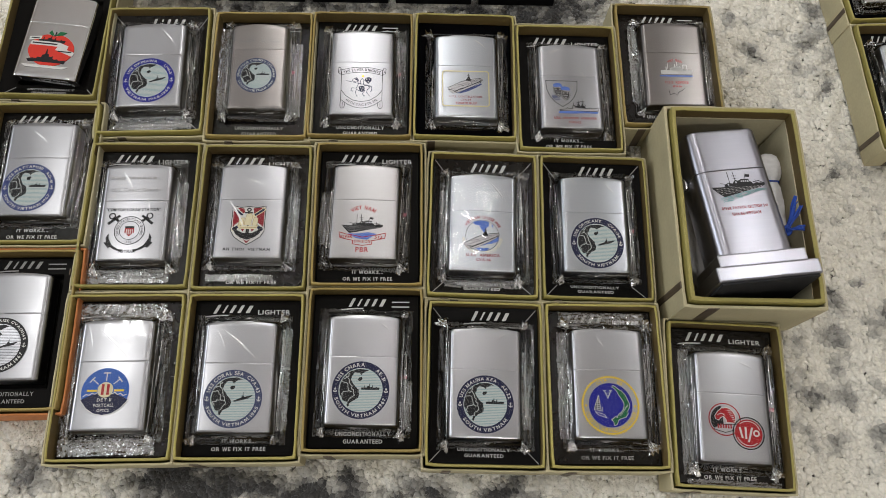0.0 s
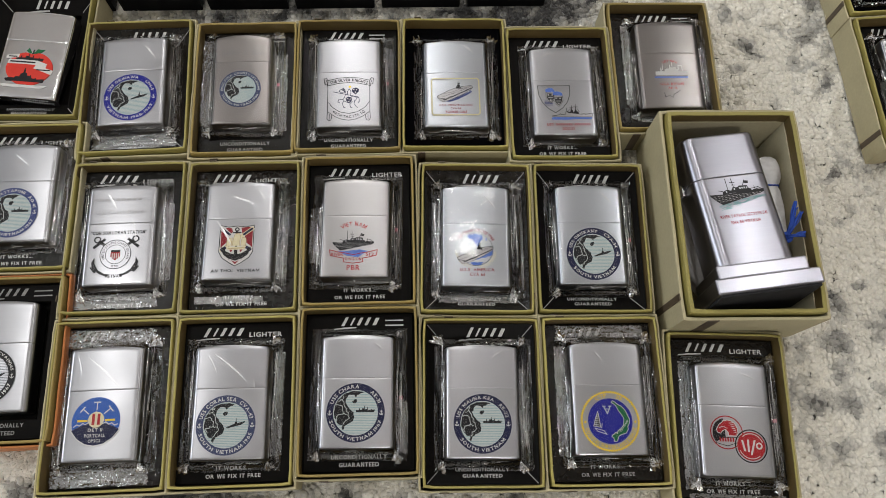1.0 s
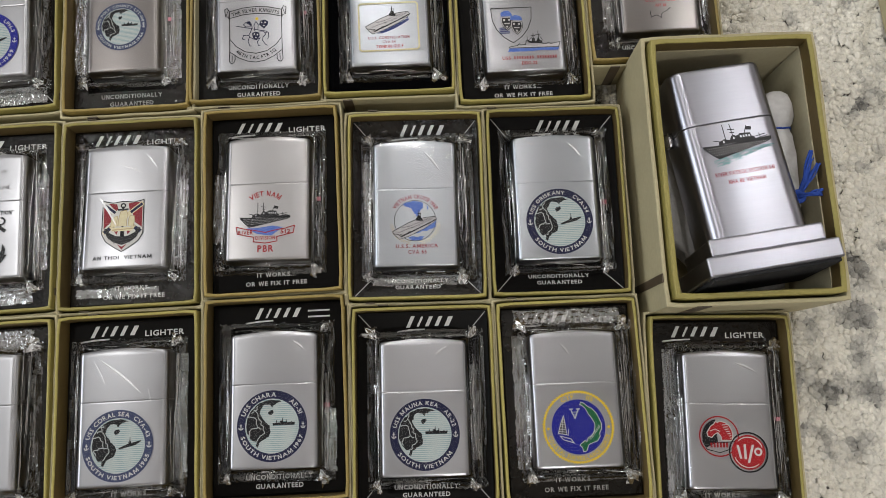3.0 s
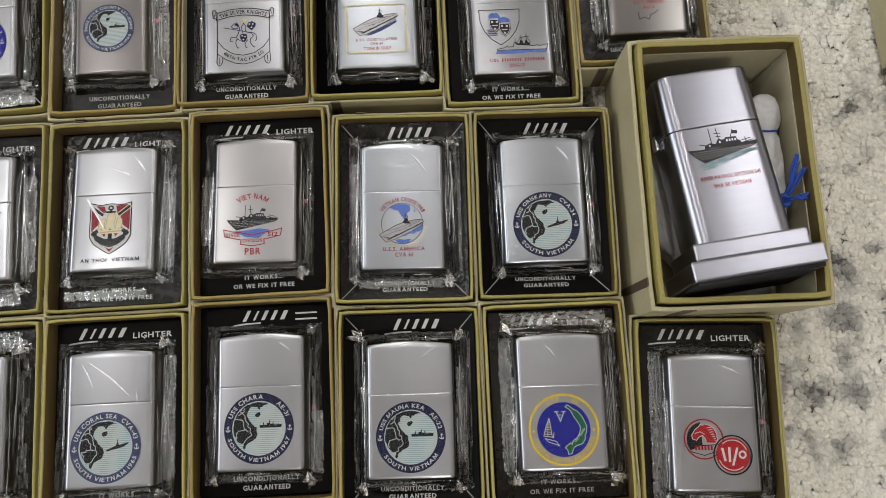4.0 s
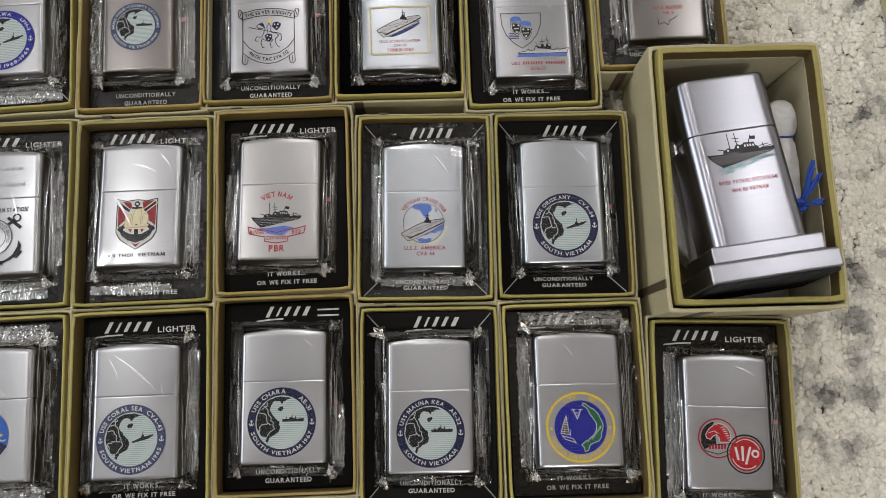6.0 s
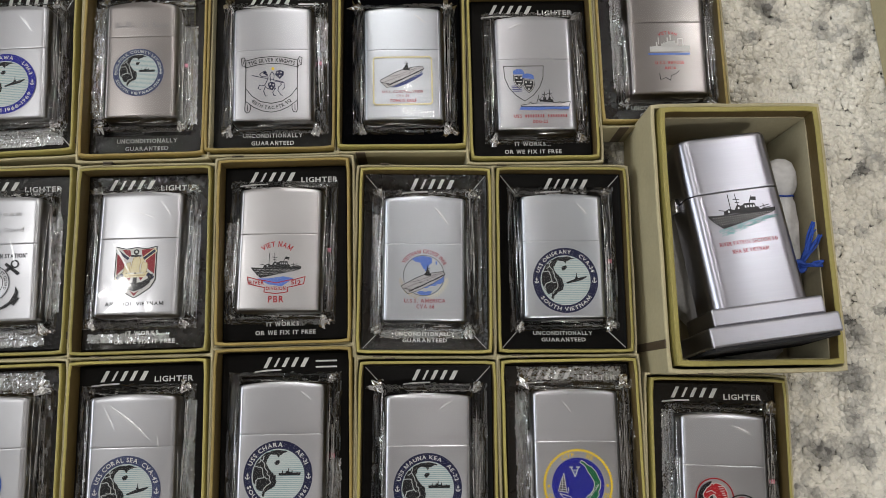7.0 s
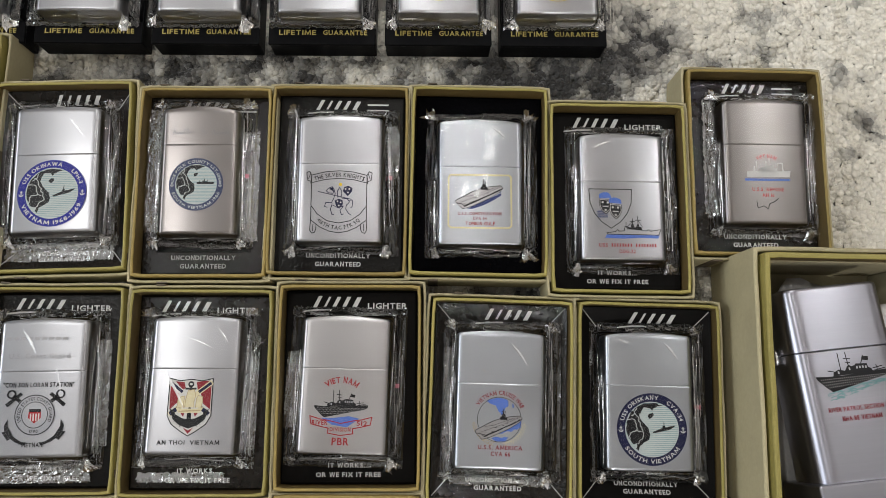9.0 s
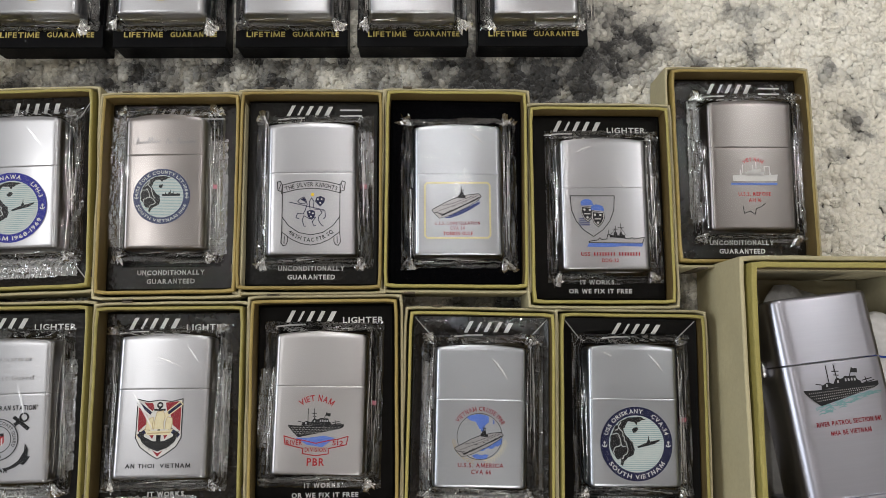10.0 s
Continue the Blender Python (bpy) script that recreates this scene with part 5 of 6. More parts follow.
# surveillance force badge
o = lighter(95.5, -41.4, 1.1, "brushed chrome lighter with a yellow rope-edged blue badge", seed=14)
cx, cy = 0.0, -11.0
printed("badge_rope", [q for k in range(72) for q in stroke([(cx + 14.0 * math.cos(k * math.pi / 36), cy + 14.0 * math.sin(k * math.pi / 36)), (cx + 14.75 * math.cos((k + 0.95) * math.pi / 36), cy + 14.75 * math.sin((k + 0.95) * math.pi / 36))], 0.62)], INK_YELLOW, o, Z0 + 0.05, "yellow rope border")
printed("badge_field", disc(cx, cy, 11.2), INK_BLUE, o, Z0 + 0.05, "blue enamel field")
LAND = [(1.0, 9.2), (1.8, 10.0), (3.0, 9.4), (4.2, 8.2), (6.0, 7.4), (7.8, 5.4), (8.6, 3.4), (9.8, 1.0), (9.6, -1.4), (8.6, -2.6), (8.8, -4.2), (7.4, -6.0), (5.4, -6.6), (3.8, -7.4), (2.8, -9.8), (1.6, -10.2), (1.0, -8.4), (0.2, -7.4),
        (1.4, -6.4), (2.4, -5.6), (3.0, -6.2), (4.0, -4.6), (5.6, -3.2), (6.8, -1.0), (6.8, 1.4), (5.6, 3.6), (4.2, 5.2), (3.6, 7.2), (2.4, 8.4)]
coast = ragged(moved([LAND], cx, cy)[0], 0.35, 2, True)
printed("badge_coast", [coast], INK_GREEN, o, Z0 + 0.06)
printed("coast_edge", stroke(coast + coast[:1], 0.3), INK_WHITE, o, Z0 + 0.07)
printed("coast_lettering", [[(cx + 6.6 + (x * 0.62 - y * 0.78), cy - 2.6 + (x * 0.78 + y * 0.62)) for x, y in p] for p in word("VIETNAM", 0, 0, 7.0, 1.1)], INK_WHITE, o, Z0 + 0.08)
printed("junk_sail", moved([[(-6.0, 4.6), (-5.4, 2.0), (-5.0, -3.0), (-8.4, -2.4), (-7.4, 1.4)]], cx, cy), INK_BLACK, o, Z0 + 0.06, "sailing junk shape")
rig = stroke([(-6.0, 4.8), (-5.0, -3.0), (-8.6, -2.4), (-7.4, 1.4), (-6.0, 4.8)], 0.3) + stroke([(-8.0, -3.4), (-3.4, -4.8), (-2.2, -6.6), (-3.0, -6.2), (-6.6, -5.0), (-8.0, -3.4)], 0.32)
for k in range(6):
    rig += stroke([(-8.3 + 0.32 * k, -1.6 + 0.95 * k), (-5.1 - 0.1 * k, -2.0 + 1.0 * k)], 0.26)
rig += stroke([(-6.4, 4.0), (-7.0, -2.6)], 0.22) + stroke([(-4.6, -3.4), (-4.2, -1.0)], 0.3)
printed("junk_lines", moved(rig, cx, cy), INK_WHITE, o, Z0 + 0.07)
tee = bar(cx - 2.7, cy + 7.3, 1.7, 0.5) + bar(cx + 0.3, cy + 7.3, 1.7, 0.5) + stroke([(cx - 2.8, cy + 7.2), (cx - 1.2, cy + 3.4), (cx + 0.4, cy + 7.2)], 0.45)
printed("badge_lettering", tee + word("MARKET", cx - 1.2, cy + 6.0, 2.8, 0.8) + word("TIME", cx - 1.2, cy + 4.9, 2.0, 0.7), INK_PALE, o, Z0 + 0.07)
printed("rim_lettering", arc_word("COASTAL SURVEILLANCE FORCE", cx, cy, 12.6, 1.9, 196, 344) + arc_word("CTF     115", cx, cy, 12.6, 1.7, 122, 58) + disc(cx - 12.6, cy - 0.4, 0.6, 10) + disc(cx + 12.6, cy - 0.4, 0.6, 10), INK_YELLOW, o, Z0 + 0.07)

# builders' two roundels
o = lighter(159.4, -51.1, -1.2, "brushed chrome lighter with two red and black roundels", seed=15)
cx, cy = -5.2, -6.4
printed("roundel_edge", disc(cx, cy, 8.3, 44, 7.75), INK_RED, o, Z0 + 0.05)
printed("roundel_field", [[(cx + 7.0 * math.cos(radians(a)), cy + 7.0 * math.sin(radians(a))) for a in range(100, 222, 8)] + [(cx - 0.6, cy - 2.2)]], INK_BLACK, o, Z0 + 0.05)
CREST = [(-5.0, 1.5), (-4.6, 0.0), (-3.0, -0.5), (-1.9, 0.8), (-0.4, 1.5), (0.8, 0.0), (1.0, -1.6), (5.2, -1.6), (5.7, -0.4), (5.5, 2.3), (4.3, 4.5), (2.8, 5.6), (0.6, 6.2), (-0.4, 5.6), (-1.2, 6.0), (-1.9, 5.0), (-3.4, 4.0)]
printed("roundel_shape", moved([CREST], cx, cy), INK_RED, o, Z0 + 0.06, "plain red crest shape")
printed("crest_edge", stroke(moved([CREST + CREST[:1]], cx, cy)[0], 0.35) + [q for k in range(7) for q in stroke([(cx + 1.6 + 0.5 * k, cy + 4.6 - 0.9 * k), (cx + 3.4 + 0.34 * k, cy + 4.8 - 0.9 * k)], 0.3)] + stroke([(cx - 3.6, cy + 2.2), (cx - 1.4, cy + 3.0), (cx + 0.4, cy + 2.0)], 0.3), INK_WHITE, o, Z0 + 0.07)
printed("roundel_ribbon", stroke([(cx - 7.0, cy - 1.6), (cx - 5.8, cy - 2.4), (cx, cy - 2.6), (cx + 6.0, cy - 2.2), (cx + 7.0, cy - 1.4), (cx + 5.6, cy - 4.8), (cx, cy - 6.6), (cx - 5.4, cy - 5.2), (cx - 7.0, cy - 1.6)], 0.32), INK_BLACK, o, Z0 + 0.07)
printed("roundel_bar", [q for k in range(6) for q in bar(cx - 3.4 + 1.3 * k, cy - 3.4, 0.8, 2.2)], INK_RED, o, Z0 + 0.07, "plain red bars")
cx, cy = 6.6, -12.8
printed("roundel_edge", disc(cx, cy, 8.2, 44, 7.6), INK_BLACK, o, Z0 + 0.085)
printed("second_roundel", disc(cx, cy, 7.0, 40), INK_RED, o, Z0 + 0.08)
printed("roundel_line", [q for a0 in (20, 200) for q in stroke([(cx + 6.1 * math.cos(radians(a0 + 10 * k)), cy + 6.1 * math.sin(radians(a0 + 10 * k))) for k in range(12)], 0.4)], INK_WHITE, o, Z0 + 0.09)
printed("roundel_mark", bar(cx - 3.8, cy + 0.2, 1.0, 5.4, -0.2) + bar(cx - 1.4, cy + 0.2, 1.0, 6.0) + bar(cx + 0.9, cy - 0.6, 1.0, 7.2, 0.3) + disc(cx + 4.0, cy + 0.2, 1.7, 18, 0.9), INK_WHITE, o, Z0 + 0.10, "plain white strokes")

# squadron scroll
o = lighter(-44.4, 136.4, 2.4, "brushed chrome lighter with a black outlined squadron scroll", seed=16)
half = [stroke([(12, 1.6), (12, -11.8), (9.2, -15.6), (5, -18.5), (0, -19.5)], 0.34), stroke([(12, -11.8), (12, -18.2), (8, -21.3), (4, -23.1), (0, -23.8)], 0.34), stroke([(12, 1.7), (6, 3.2), (0, 3.7)], 0.34), stroke([(12, -1.7), (6, -0.2), (0, 0.3)], 0.34),
        stroke([(12, 1.7), (12.4, -1.9)], 0.34), stroke([(12, -18.4), (12.3, -22.6), (11.4, -24.0), (10.2, -23.6), (9.6, -22.2), (9.6, -20.2)], 0.34), stroke([(10.9, -20), (11.0, -23)], 0.3), stroke([(12, 1.7), (13.0, 3.4), (14.2, 2.8), (13.8, -0.6), (12.6, -1.0)], 0.34), stroke([(12.6, 2.2), (13.4, 0.0)], 0.3)]
printed("scroll_outline", [q for h in half for q in h + moved(h, 0, 0, 1.0, -1.0)], INK_BLACK, o, Z0 + 0.05, "black scroll outline")
printed("scroll_lettering", arc_word("THE SILVER KNIGHTS", 0, -29, 31.0, 2.1, 110.5, 69.5) + arc_word("416TH TAC FTR SQ", 0, -9.3, 12.4, 2.0, 224, 316), INK_BLACK, o, Z0 + 0.05)
HORSE = [[(-5.6, -5.2), (-4.6, -4.2), (-3.0, -3.4), (-2.2, -4.6), (-2.6, -6.4), (-4.6, -6.2), (-5.6, -5.2)], [(-2.2, -4.6), (-1.6, -6.6), (-2.4, -9.0), (-3.2, -10.6)], [(-3.2, -10.6), (-5.6, -10.4), (-6.2, -12.2), (-5.0, -12.6)], [(-2.8, -11.0), (-3.6, -13.4), (-2.8, -15.8), (-2.0, -15.8)],
         [(-2.6, -11.6), (-0.4, -12.8), (2.0, -12.0)], [(2.0, -12.0), (0.6, -14.0), (1.2, -15.8), (2.0, -15.6)], [(3.4, -11.2), (3.0, -13.2), (4.4, -15.4), (5.2, -15.8)], [(1.4, -8.6), (3.6, -8.8), (4.6, -10.2), (3.4, -11.6)], [(4.4, -9.4), (5.8, -9.4), (6.0, -12.0), (5.2, -12.8)],
         [(-0.4, -8.4), (-0.8, -5.6), (0.2, -3.8), (1.2, -5.4), (1.0, -8.2)], [(-9.0, -5.6), (-4.0, -6.8), (5.4, -9.0)]]
printed("crest_strokes", [q for line in HORSE for q in stroke(line, 0.32)], INK_NAVY, o, Z0 + 0.06, "fine dark crest strokes")
blots = [[(1.6, -5.4), (2.2, -3.6), (4.0, -3.0), (5.8, -4.0), (5.6, -5.6), (3.8, -7.6)], [(-1.8, -9.6), (-0.2, -8.8), (1.6, -9.4), (1.8, -11.2), (0.4, -13.2), (-1.2, -12.0)], [(-4.4, -4.4), (-2.6, -3.6), (-2.4, -5.6)]]
printed("crest_blot", blots, INK_NAVY, o, Z0 + 0.065)
printed("crest_dots", [q for x, y in ((2.8, -4.4), (4.4, -4.4), (3.8, -6.0), (-0.6, -10.0), (0.8, -10.4), (0.0, -11.8)) for q in disc(x, y, 0.36, 10)], INK_WHITE, o, Z0 + 0.075)
printed("crest_plume", disc(0.6, -2.4, 0.75, 12), INK_YELLOW, o, Z0 + 0.06)

# carrier in a dashed frame
o = lighter(17.2, 138.0, 2.0, "brushed chrome lighter with a carrier in a pale yellow rope frame", steel=STEEL_COOL, seed=17, z=16.2)
FRAME = [(-13.0, 3.2), (12.4, 3.2), (13.4, 2.2), (13.4, -19.4), (12.4, -20.4), (-13.0, -20.4), (-14.0, -19.4), (-14.0, 2.2), (-13.0, 3.2)]
printed("rope_frame", stroke(FRAME, 0.7), INK_STRAW, o, Z0 + 0.05, "pale yellow rope frame")
printed("rope_twist", [q for k in range(26) for y in (3.2, -20.4) for q in bar(-13 + k * 1.0, y, 0.3, 0.9, 0.6)] + [q for k in range(22) for x in (-14.0, 13.4) for q in bar(x, -19 + k * 1.0, 0.9, 0.26, 0.0)], INK_CREAM, o, Z0 + 0.055)
line_ship(o, -0.6, -4.6, 10.4, ENGRAVED)
printed("carrier_waves", [[(-7.8, -11.8), (-4.0, -10.8), (1.6, -8.2), (8.8, -4.2), (9.2, -5.8), (5.4, -8.2), (1.2, -10.4), (-3.4, -12.0)]], INK_MIDBLUE, o, Z0 + 0.055)
printed("wave_lines", [q for k in range(9) for q in stroke([(-6.4 + 1.6 * k, -11.9 + 0.78 * k), (-5.2 + 1.6 * k, -11.4 + 0.78 * k), (-4.2 + 1.65 * k, -11.2 + 0.80 * k)], 0.3)], STEEL_COOL, o, Z0 + 0.058)
printed("lettering", word("U.S.S. CONSTELLATION", -0.4, -14.1, 19, 1.5) + word("CVA 64", -0.4, -16.2, 6.0, 1.4), INK_MAROON, o, Z0 + 0.06)
printed("lettering", word("TONKIN GULF", -0.2, -18.5, 12.6, 1.8), INK_RED, o, Z0 + 0.06)

# destroyer and shield
o = lighter(79.4, 134.1, 2.0, "brushed chrome lighter with a shield and a destroyer", seed=18)
cx, cy = -5.4, -5.0
SH2 = [(-9.4, 8.5), (9.4, 8.5), (9.0, 2.4), (7.2, -2.2), (4.2, -6.0), (0, -8.9), (-4.2, -6.0), (-7.2, -2.2), (-9.0, 2.4), (-9.4, 8.5)]
printed("shield_outline", stroke(moved([SH2], cx, cy)[0], 0.34), INK_BLACK, o, Z0 + 0.05)
MASK = [(-2.6, 2.6), (2.8, 2.2), (3.0, -0.6), (1.8, -3.0), (0.2, -4.4), (-1.6, -2.8), (-2.6, -0.4)]
for mx, my in ((-2.4, 1.6), (2.0, -0.6)):
    lift = 0.0 if mx < 0 else 0.02
    printed("crest_block", moved([MASK], cx + mx, cy + my), INK_BLACK, o, Z0 + 0.05 + lift, "plain black crest shape")
    printed("crest_edge", stroke(moved([MASK + MASK[:1]], cx + mx, cy + my, 0.86)[0], 0.26) + [q for dx, dy in ((-1.1, 1.0), (1.2, 0.9), (0.1, -2.4)) for q in disc(cx + mx + dx, cy + my + dy, 0.5, 10)] + bar(cx + mx + 0.1, cy + my - 0.8, 2.6, 0.4), INK_WHITE, o, Z0 + 0.06 + lift)
    printed("crest_cap", [ragged(q, 0.5, 3, True) for q in moved([[(-2.7, 2.8), (-2.4, 4.6), (-0.8, 5.4), (1.0, 5.2), (2.6, 4.2), (2.8, 2.6)]], cx + mx, cy + my)], INK_SKY, o, Z0 + 0.062 + lift)
printed("crest_stripe", [q for k in range(4) for q in bar(cx - 3.6, cy - 1.4 - k * 0.85, 4.6, 0.45, 0.6)], INK_MIDBLUE, o, Z0 + 0.045)
# a low warship in thin lines over a blue wake
WARSHIP = [(-1, -0.16), (-0.98, -0.22), (0.92, -0.24), (1, 0.02), (0.62, -0.07), (0.56, 0.02), (0.46, -0.06), (0.30, -0.04), (0.28, 0.10), (0.20, 0.12), (0.18, 0.24), (0.14, 0.24), (0.10, 0.10), (0.02, 0.08), (0.0, 0.22), (-0.08, 0.24), (-0.10, 0.06), (-0.22, 0.02), (-0.24, 0.14), (-0.32, 0.14), (-0.36, -0.06), (-0.56, -0.08), (-0.60, 0.0), (-0.68, -0.10)]
printed("destroyer_hull", moved([[(-1, -0.16), (-0.98, -0.22), (0.92, -0.24), (1, 0.02), (0.62, -0.07)]], 4.4, -14.4, 9.6, 11.8), STEEL_WARM, o, Z0 + 0.058)
printed("destroyer", stroke(moved([WARSHIP + WARSHIP[:1]], 4.4, -14.4, 9.6, 11.8)[0], 0.32), INK_BLACK, o, Z0 + 0.066, "thin black destroyer drawing")
printed("destroyer_house", moved([WARSHIP[7:20]], 4.4, -14.4, 9.6, 11.8), INK_BLACK, o, Z0 + 0.06)
printed("destroyer_rig", [q for x, y in ((0.16, 0.62), (-0.04, 0.52), (-0.28, 0.34)) for q in stroke([(4.4 + 11.8 * x, -13.0), (4.4 + 11.8 * x, -14.4 + 9.6 * y)], 0.3)] + bar(6.3, -10.2, 2.6, 0.3) + bar(3.9, -10.8, 2.2, 0.3) + stroke([(6.3, -10.2), (8.4, -13.4)], 0.2) + stroke([(3.9, -10.8), (1.2, -13.6)], 0.2), INK_BLACK, o, Z0 + 0.068)
printed("wake", [[(-7.4, -16.7), (15.6, -16.9), (15.0, -18.2), (8, -18.0), (0, -18.4), (-8.2, -18.2)]], INK_SKY, o, Z0 + 0.05)
printed("lettering", word("USS", -9.0, -21.3, 3.8, 1.6) + word("DDG-22", 1.4, -24.0, 7.0, 1.6), INK_RED, o, Z0 + 0.06)
printed("bar_mark", [q for k in range(17) if k != 8 for q in bar(-5.2 + 1.18 * k, -21.3, 0.55, 1.5)], INK_RED, o, Z0 + 0.06)

# hospital ship
o = lighter(143.1, 153.2, 2.0, "polished satin lighter with a white hospital ship", seed=19, steel=STEEL_DULL, seam=8.0, tip=(2.4, 0.3))
printed("ship_silhouette", moved([CARGO], 0.8, -4.4, 10.4, 9.8), INK_WHITE, o, Z0 + 0.05, "white hospital ship silhouette")
printed("ship_house", bar(0.6, -3.6, 8, 1.8) + bar(1.6, -2.2, 3.6, 1.4), INK_WHITE, o, Z0 + 0.05)
printed("ship_rig", stroke([(-4.6, -3), (-4.6, 0.4)], 0.4) + stroke([(4.8, -3), (4.8, -0.4), (7, -0.4), (7, -3)], 0.5) + stroke([(1.2, -1), (1.2, 1.6)], 0.5), INK_WHITE, o, Z0 + 0.05)
printed("wake", bar(0.2, -7.9, 20, 1.0), INK_SKY, o, Z0 + 0.05)
printed("lettering", arc_word("VIET NAM", 0, -5.6, 8.4, 1.8, 122, 58) + word("U.S.S. REPOSE", 0.2, -12.2, 14, 1.7) + word("AH 16", 0.2, -14.8, 5.4, 1.6), INK_RED, o, Z0 + 0.05)
printed("coast_outline", stroke([(-5, -17.4), (-4.6, -20.6), (-2, -19.6), (0, -21), (0.6, -18.6), (3, -17.6), (4.6, -16.2)], 0.35), INK_BLACK, o, Z0 + 0.05)

# apple
o = lighter(-227.0, 150.6, -3.6, "polished chrome lighter with a large red apple", seed=20, steel=CHROME, film=False, seam=9.0, rise=0.9)
apple = []
for k in range(56):
    t = 2 * math.pi * k / 56
    dent = 1.6 * math.exp(-((t - math.pi / 2) / 0.22) ** 2) + 0.8 * math.exp(-((t - 1.5 * math.pi) / 0.25) ** 2)
    apple.append((0.2 + 13.4 * math.cos(t) * (1 - 0.10 * max(0.0, -math.sin(t))), -9.2 + (11.0 - dent) * math.sin(t)))
printed("apple", [apple], INK_SCARLET, o, Z0 + 0.04, "red enamel apple")
printed("apple_leaf", [[(0.4, 0.6), (2.6, 3.6), (6.8, 3.4), (4.6, 1.2)], [(0, 0.6), (-2.4, 4.2), (-3.8, 2.2), (-2.0, 0.8)]], INK_GREEN, o, Z0 + 0.06)
printed("apple_stem", stroke([(0.2, 0.2), (0.6, 3.0)], 0.7), INK_BLACK, o, Z0 + 0.06)
printed("ship_silhouette", moved([CARGO], -0.6, -2.6, 7.0, 8.0), INK_BLACK, o, Z0 + 0.06, "black ship silhouette")
printed("ship_silhouette", moved([DESTROYER], -1.0, -15.6, 8.4, 11.4), INK_BLACK, o, Z0 + 0.06, "black ship silhouette")
printed("banner", [[(-12.6, -6.6), (-4, -6.4), (4, -6.6), (9.4, -8.6), (9.8, -5.6), (4, -3.8), (-4, -3.6), (-12.4, -3.8)]], INK_WHITE, o, Z0 + 0.07, "white banner")
printed("banner", [[(2.6, -8.8), (13.4, -12.4), (14.2, -9.6), (3.6, -6.6)]], INK_WHITE, o, Z0 + 0.072, "white banner")
printed("banner", [[(-14.2, -3.6), (-7.4, -2.4), (-7.0, -0.2), (-14.0, -1.2)]], INK_WHITE, o, Z0 + 0.072, "white banner")
printed("bar_mark", bar(-4.2, -5.1, 14.6, 0.9) + bar(8.4, -9.6, 8, 0.8, 0.3) + bar(-10.6, -1.9, 5, 0.7), INK_BLACK, o, Z0 + 0.09)
printed("wake", [[(-15, -19.6), (13, -19.6), (10, -21.4), (-12, -21.4)]], INK_WHITE, o, Z0 + 0.05)

# boxes at the rug's edge
o = lighter(293.5, 148.0, 4.6, "brushed chrome lighter with bold black lettering bars", seed=21)
printed("bar_mark", bar(-8, -3, 3.2, 4.6, 0.2) + bar(-2, -3, 3.2, 4.6, 0.2) + bar(4, -3, 3.2, 4.6, 0.2) + bar(-2, -8, 18, 1.4), INK_BLACK, o, Z0 + 0.05)
o = lighter(285.0, 235.5, 5.4, "polished chrome lighter in a flock-lined box", seed=22, steel=CHROME)

# ---- table lighter in its tall box ----
tall = thing("tall_lighter_box", 165.0, 53.4, 0, 1.4, "tall tan card box with an olive rim, open", "box")
v, f = open_box(69.4 + 5.6, 110.8 + 5.6, 0.4, 46.5, 1.8, 77, 0.5)
tall_lid = mesh_object("lid", v, f, CARD, tall, "tan card lid slipped underneath")
v, f = open_box(69.4, 110.8, 3.0, 50.0, 2.2, 78, 0.35)
brown_inside(mesh_object("tray_wall", v, f, RIM, tall, "olive gold paper tray"))
bm = bmesh.new()
ring = [[bm.verts.new((sx * a, sy * b, z)) for sx, sy in ((-1, -1), (1, -1), (1, 1), (-1, 1))] for a, b, z in ((32.5, 53.2, 42.5), (31.9, 52.6, 42.5), (31.9, 52.6, 6.0))]
for r0, r1 in zip(ring, ring[1:]):
    for k in range(4):
        bm.faces.new((r0[k], r0[(k + 1) % 4], r1[(k + 1) % 4], r1[k]))
bm.faces.new(ring[-1])
part("inner_lining", bm, INNER_CARD, tall, "grey-beige card lining")
for px, py, sx, sy in ((-22, -58.2, 3.0, 0.3), (-37.6, -46, 0.3, 1.8)):
    bm = bmesh.new()
    box_bm(bm, px - sx, px + sx, py - sy, py + sy, 1.0, 46.4)
    part("tape_strip", bm, TAPE, tall_lid)

# pedestal lighter: lighter-shaped column on a stepped plinth, lying on wadding
ped = thing("table_lighter", 162.8, 52.0, 38.4, 8.4, "brushed chrome pedestal table lighter lying in its box", "lighter", tip=(-4.5, 0))
CW, CD = 41.0, 26.0
v, f = loft([section(CW, CD, 6.0, -30.5), section(CW, CD, 6.0, 17.4), section(CW, CD, 6.0, 18.0), section(CW, CD, 6.0, 18.25, 0, 0.25)])
column = mesh_object("column", v, f, STEEL_PALE, ped, "brushed chrome column")
v, f = loft([section(CW, CD, 6.0, 18.5, 0, 0.25), section(CW, CD, 6.0, 18.75), section(CW, CD, 6.0, 19.3), section(CW, CD, 6.0, 41.8), section(CW, CD, 6.0, 42.6), section(CW, CD, 6.0, 43.4, 0, 0.4), section(CW, CD, 6.0, 43.8, 0, 1.2)])
cap = mesh_object("case_lid", v, f, STEEL_PALE, ped)
for ob in (column, cap):
    ob.data.polygons.foreach_set("use_smooth", [True] * len(ob.data.polygons))
    ob.data.set_sharp_from_angle(angle=radians(40))
for name, w, d, y0, y1 in (("upper_step", 46.4, 31.5, -38.0, -30.5), ("plinth", 53.4, 37.0, -46.2, -38.0)):
    bm = bmesh.new()
    box_bm(bm, -w / 2, w / 2, y0, y1, -d / 2, d / 2, 0.9, 2)
    part(name, bm, STEEL_PALE, ped, "stepped brushed chrome plinth")
bm = bmesh.new()
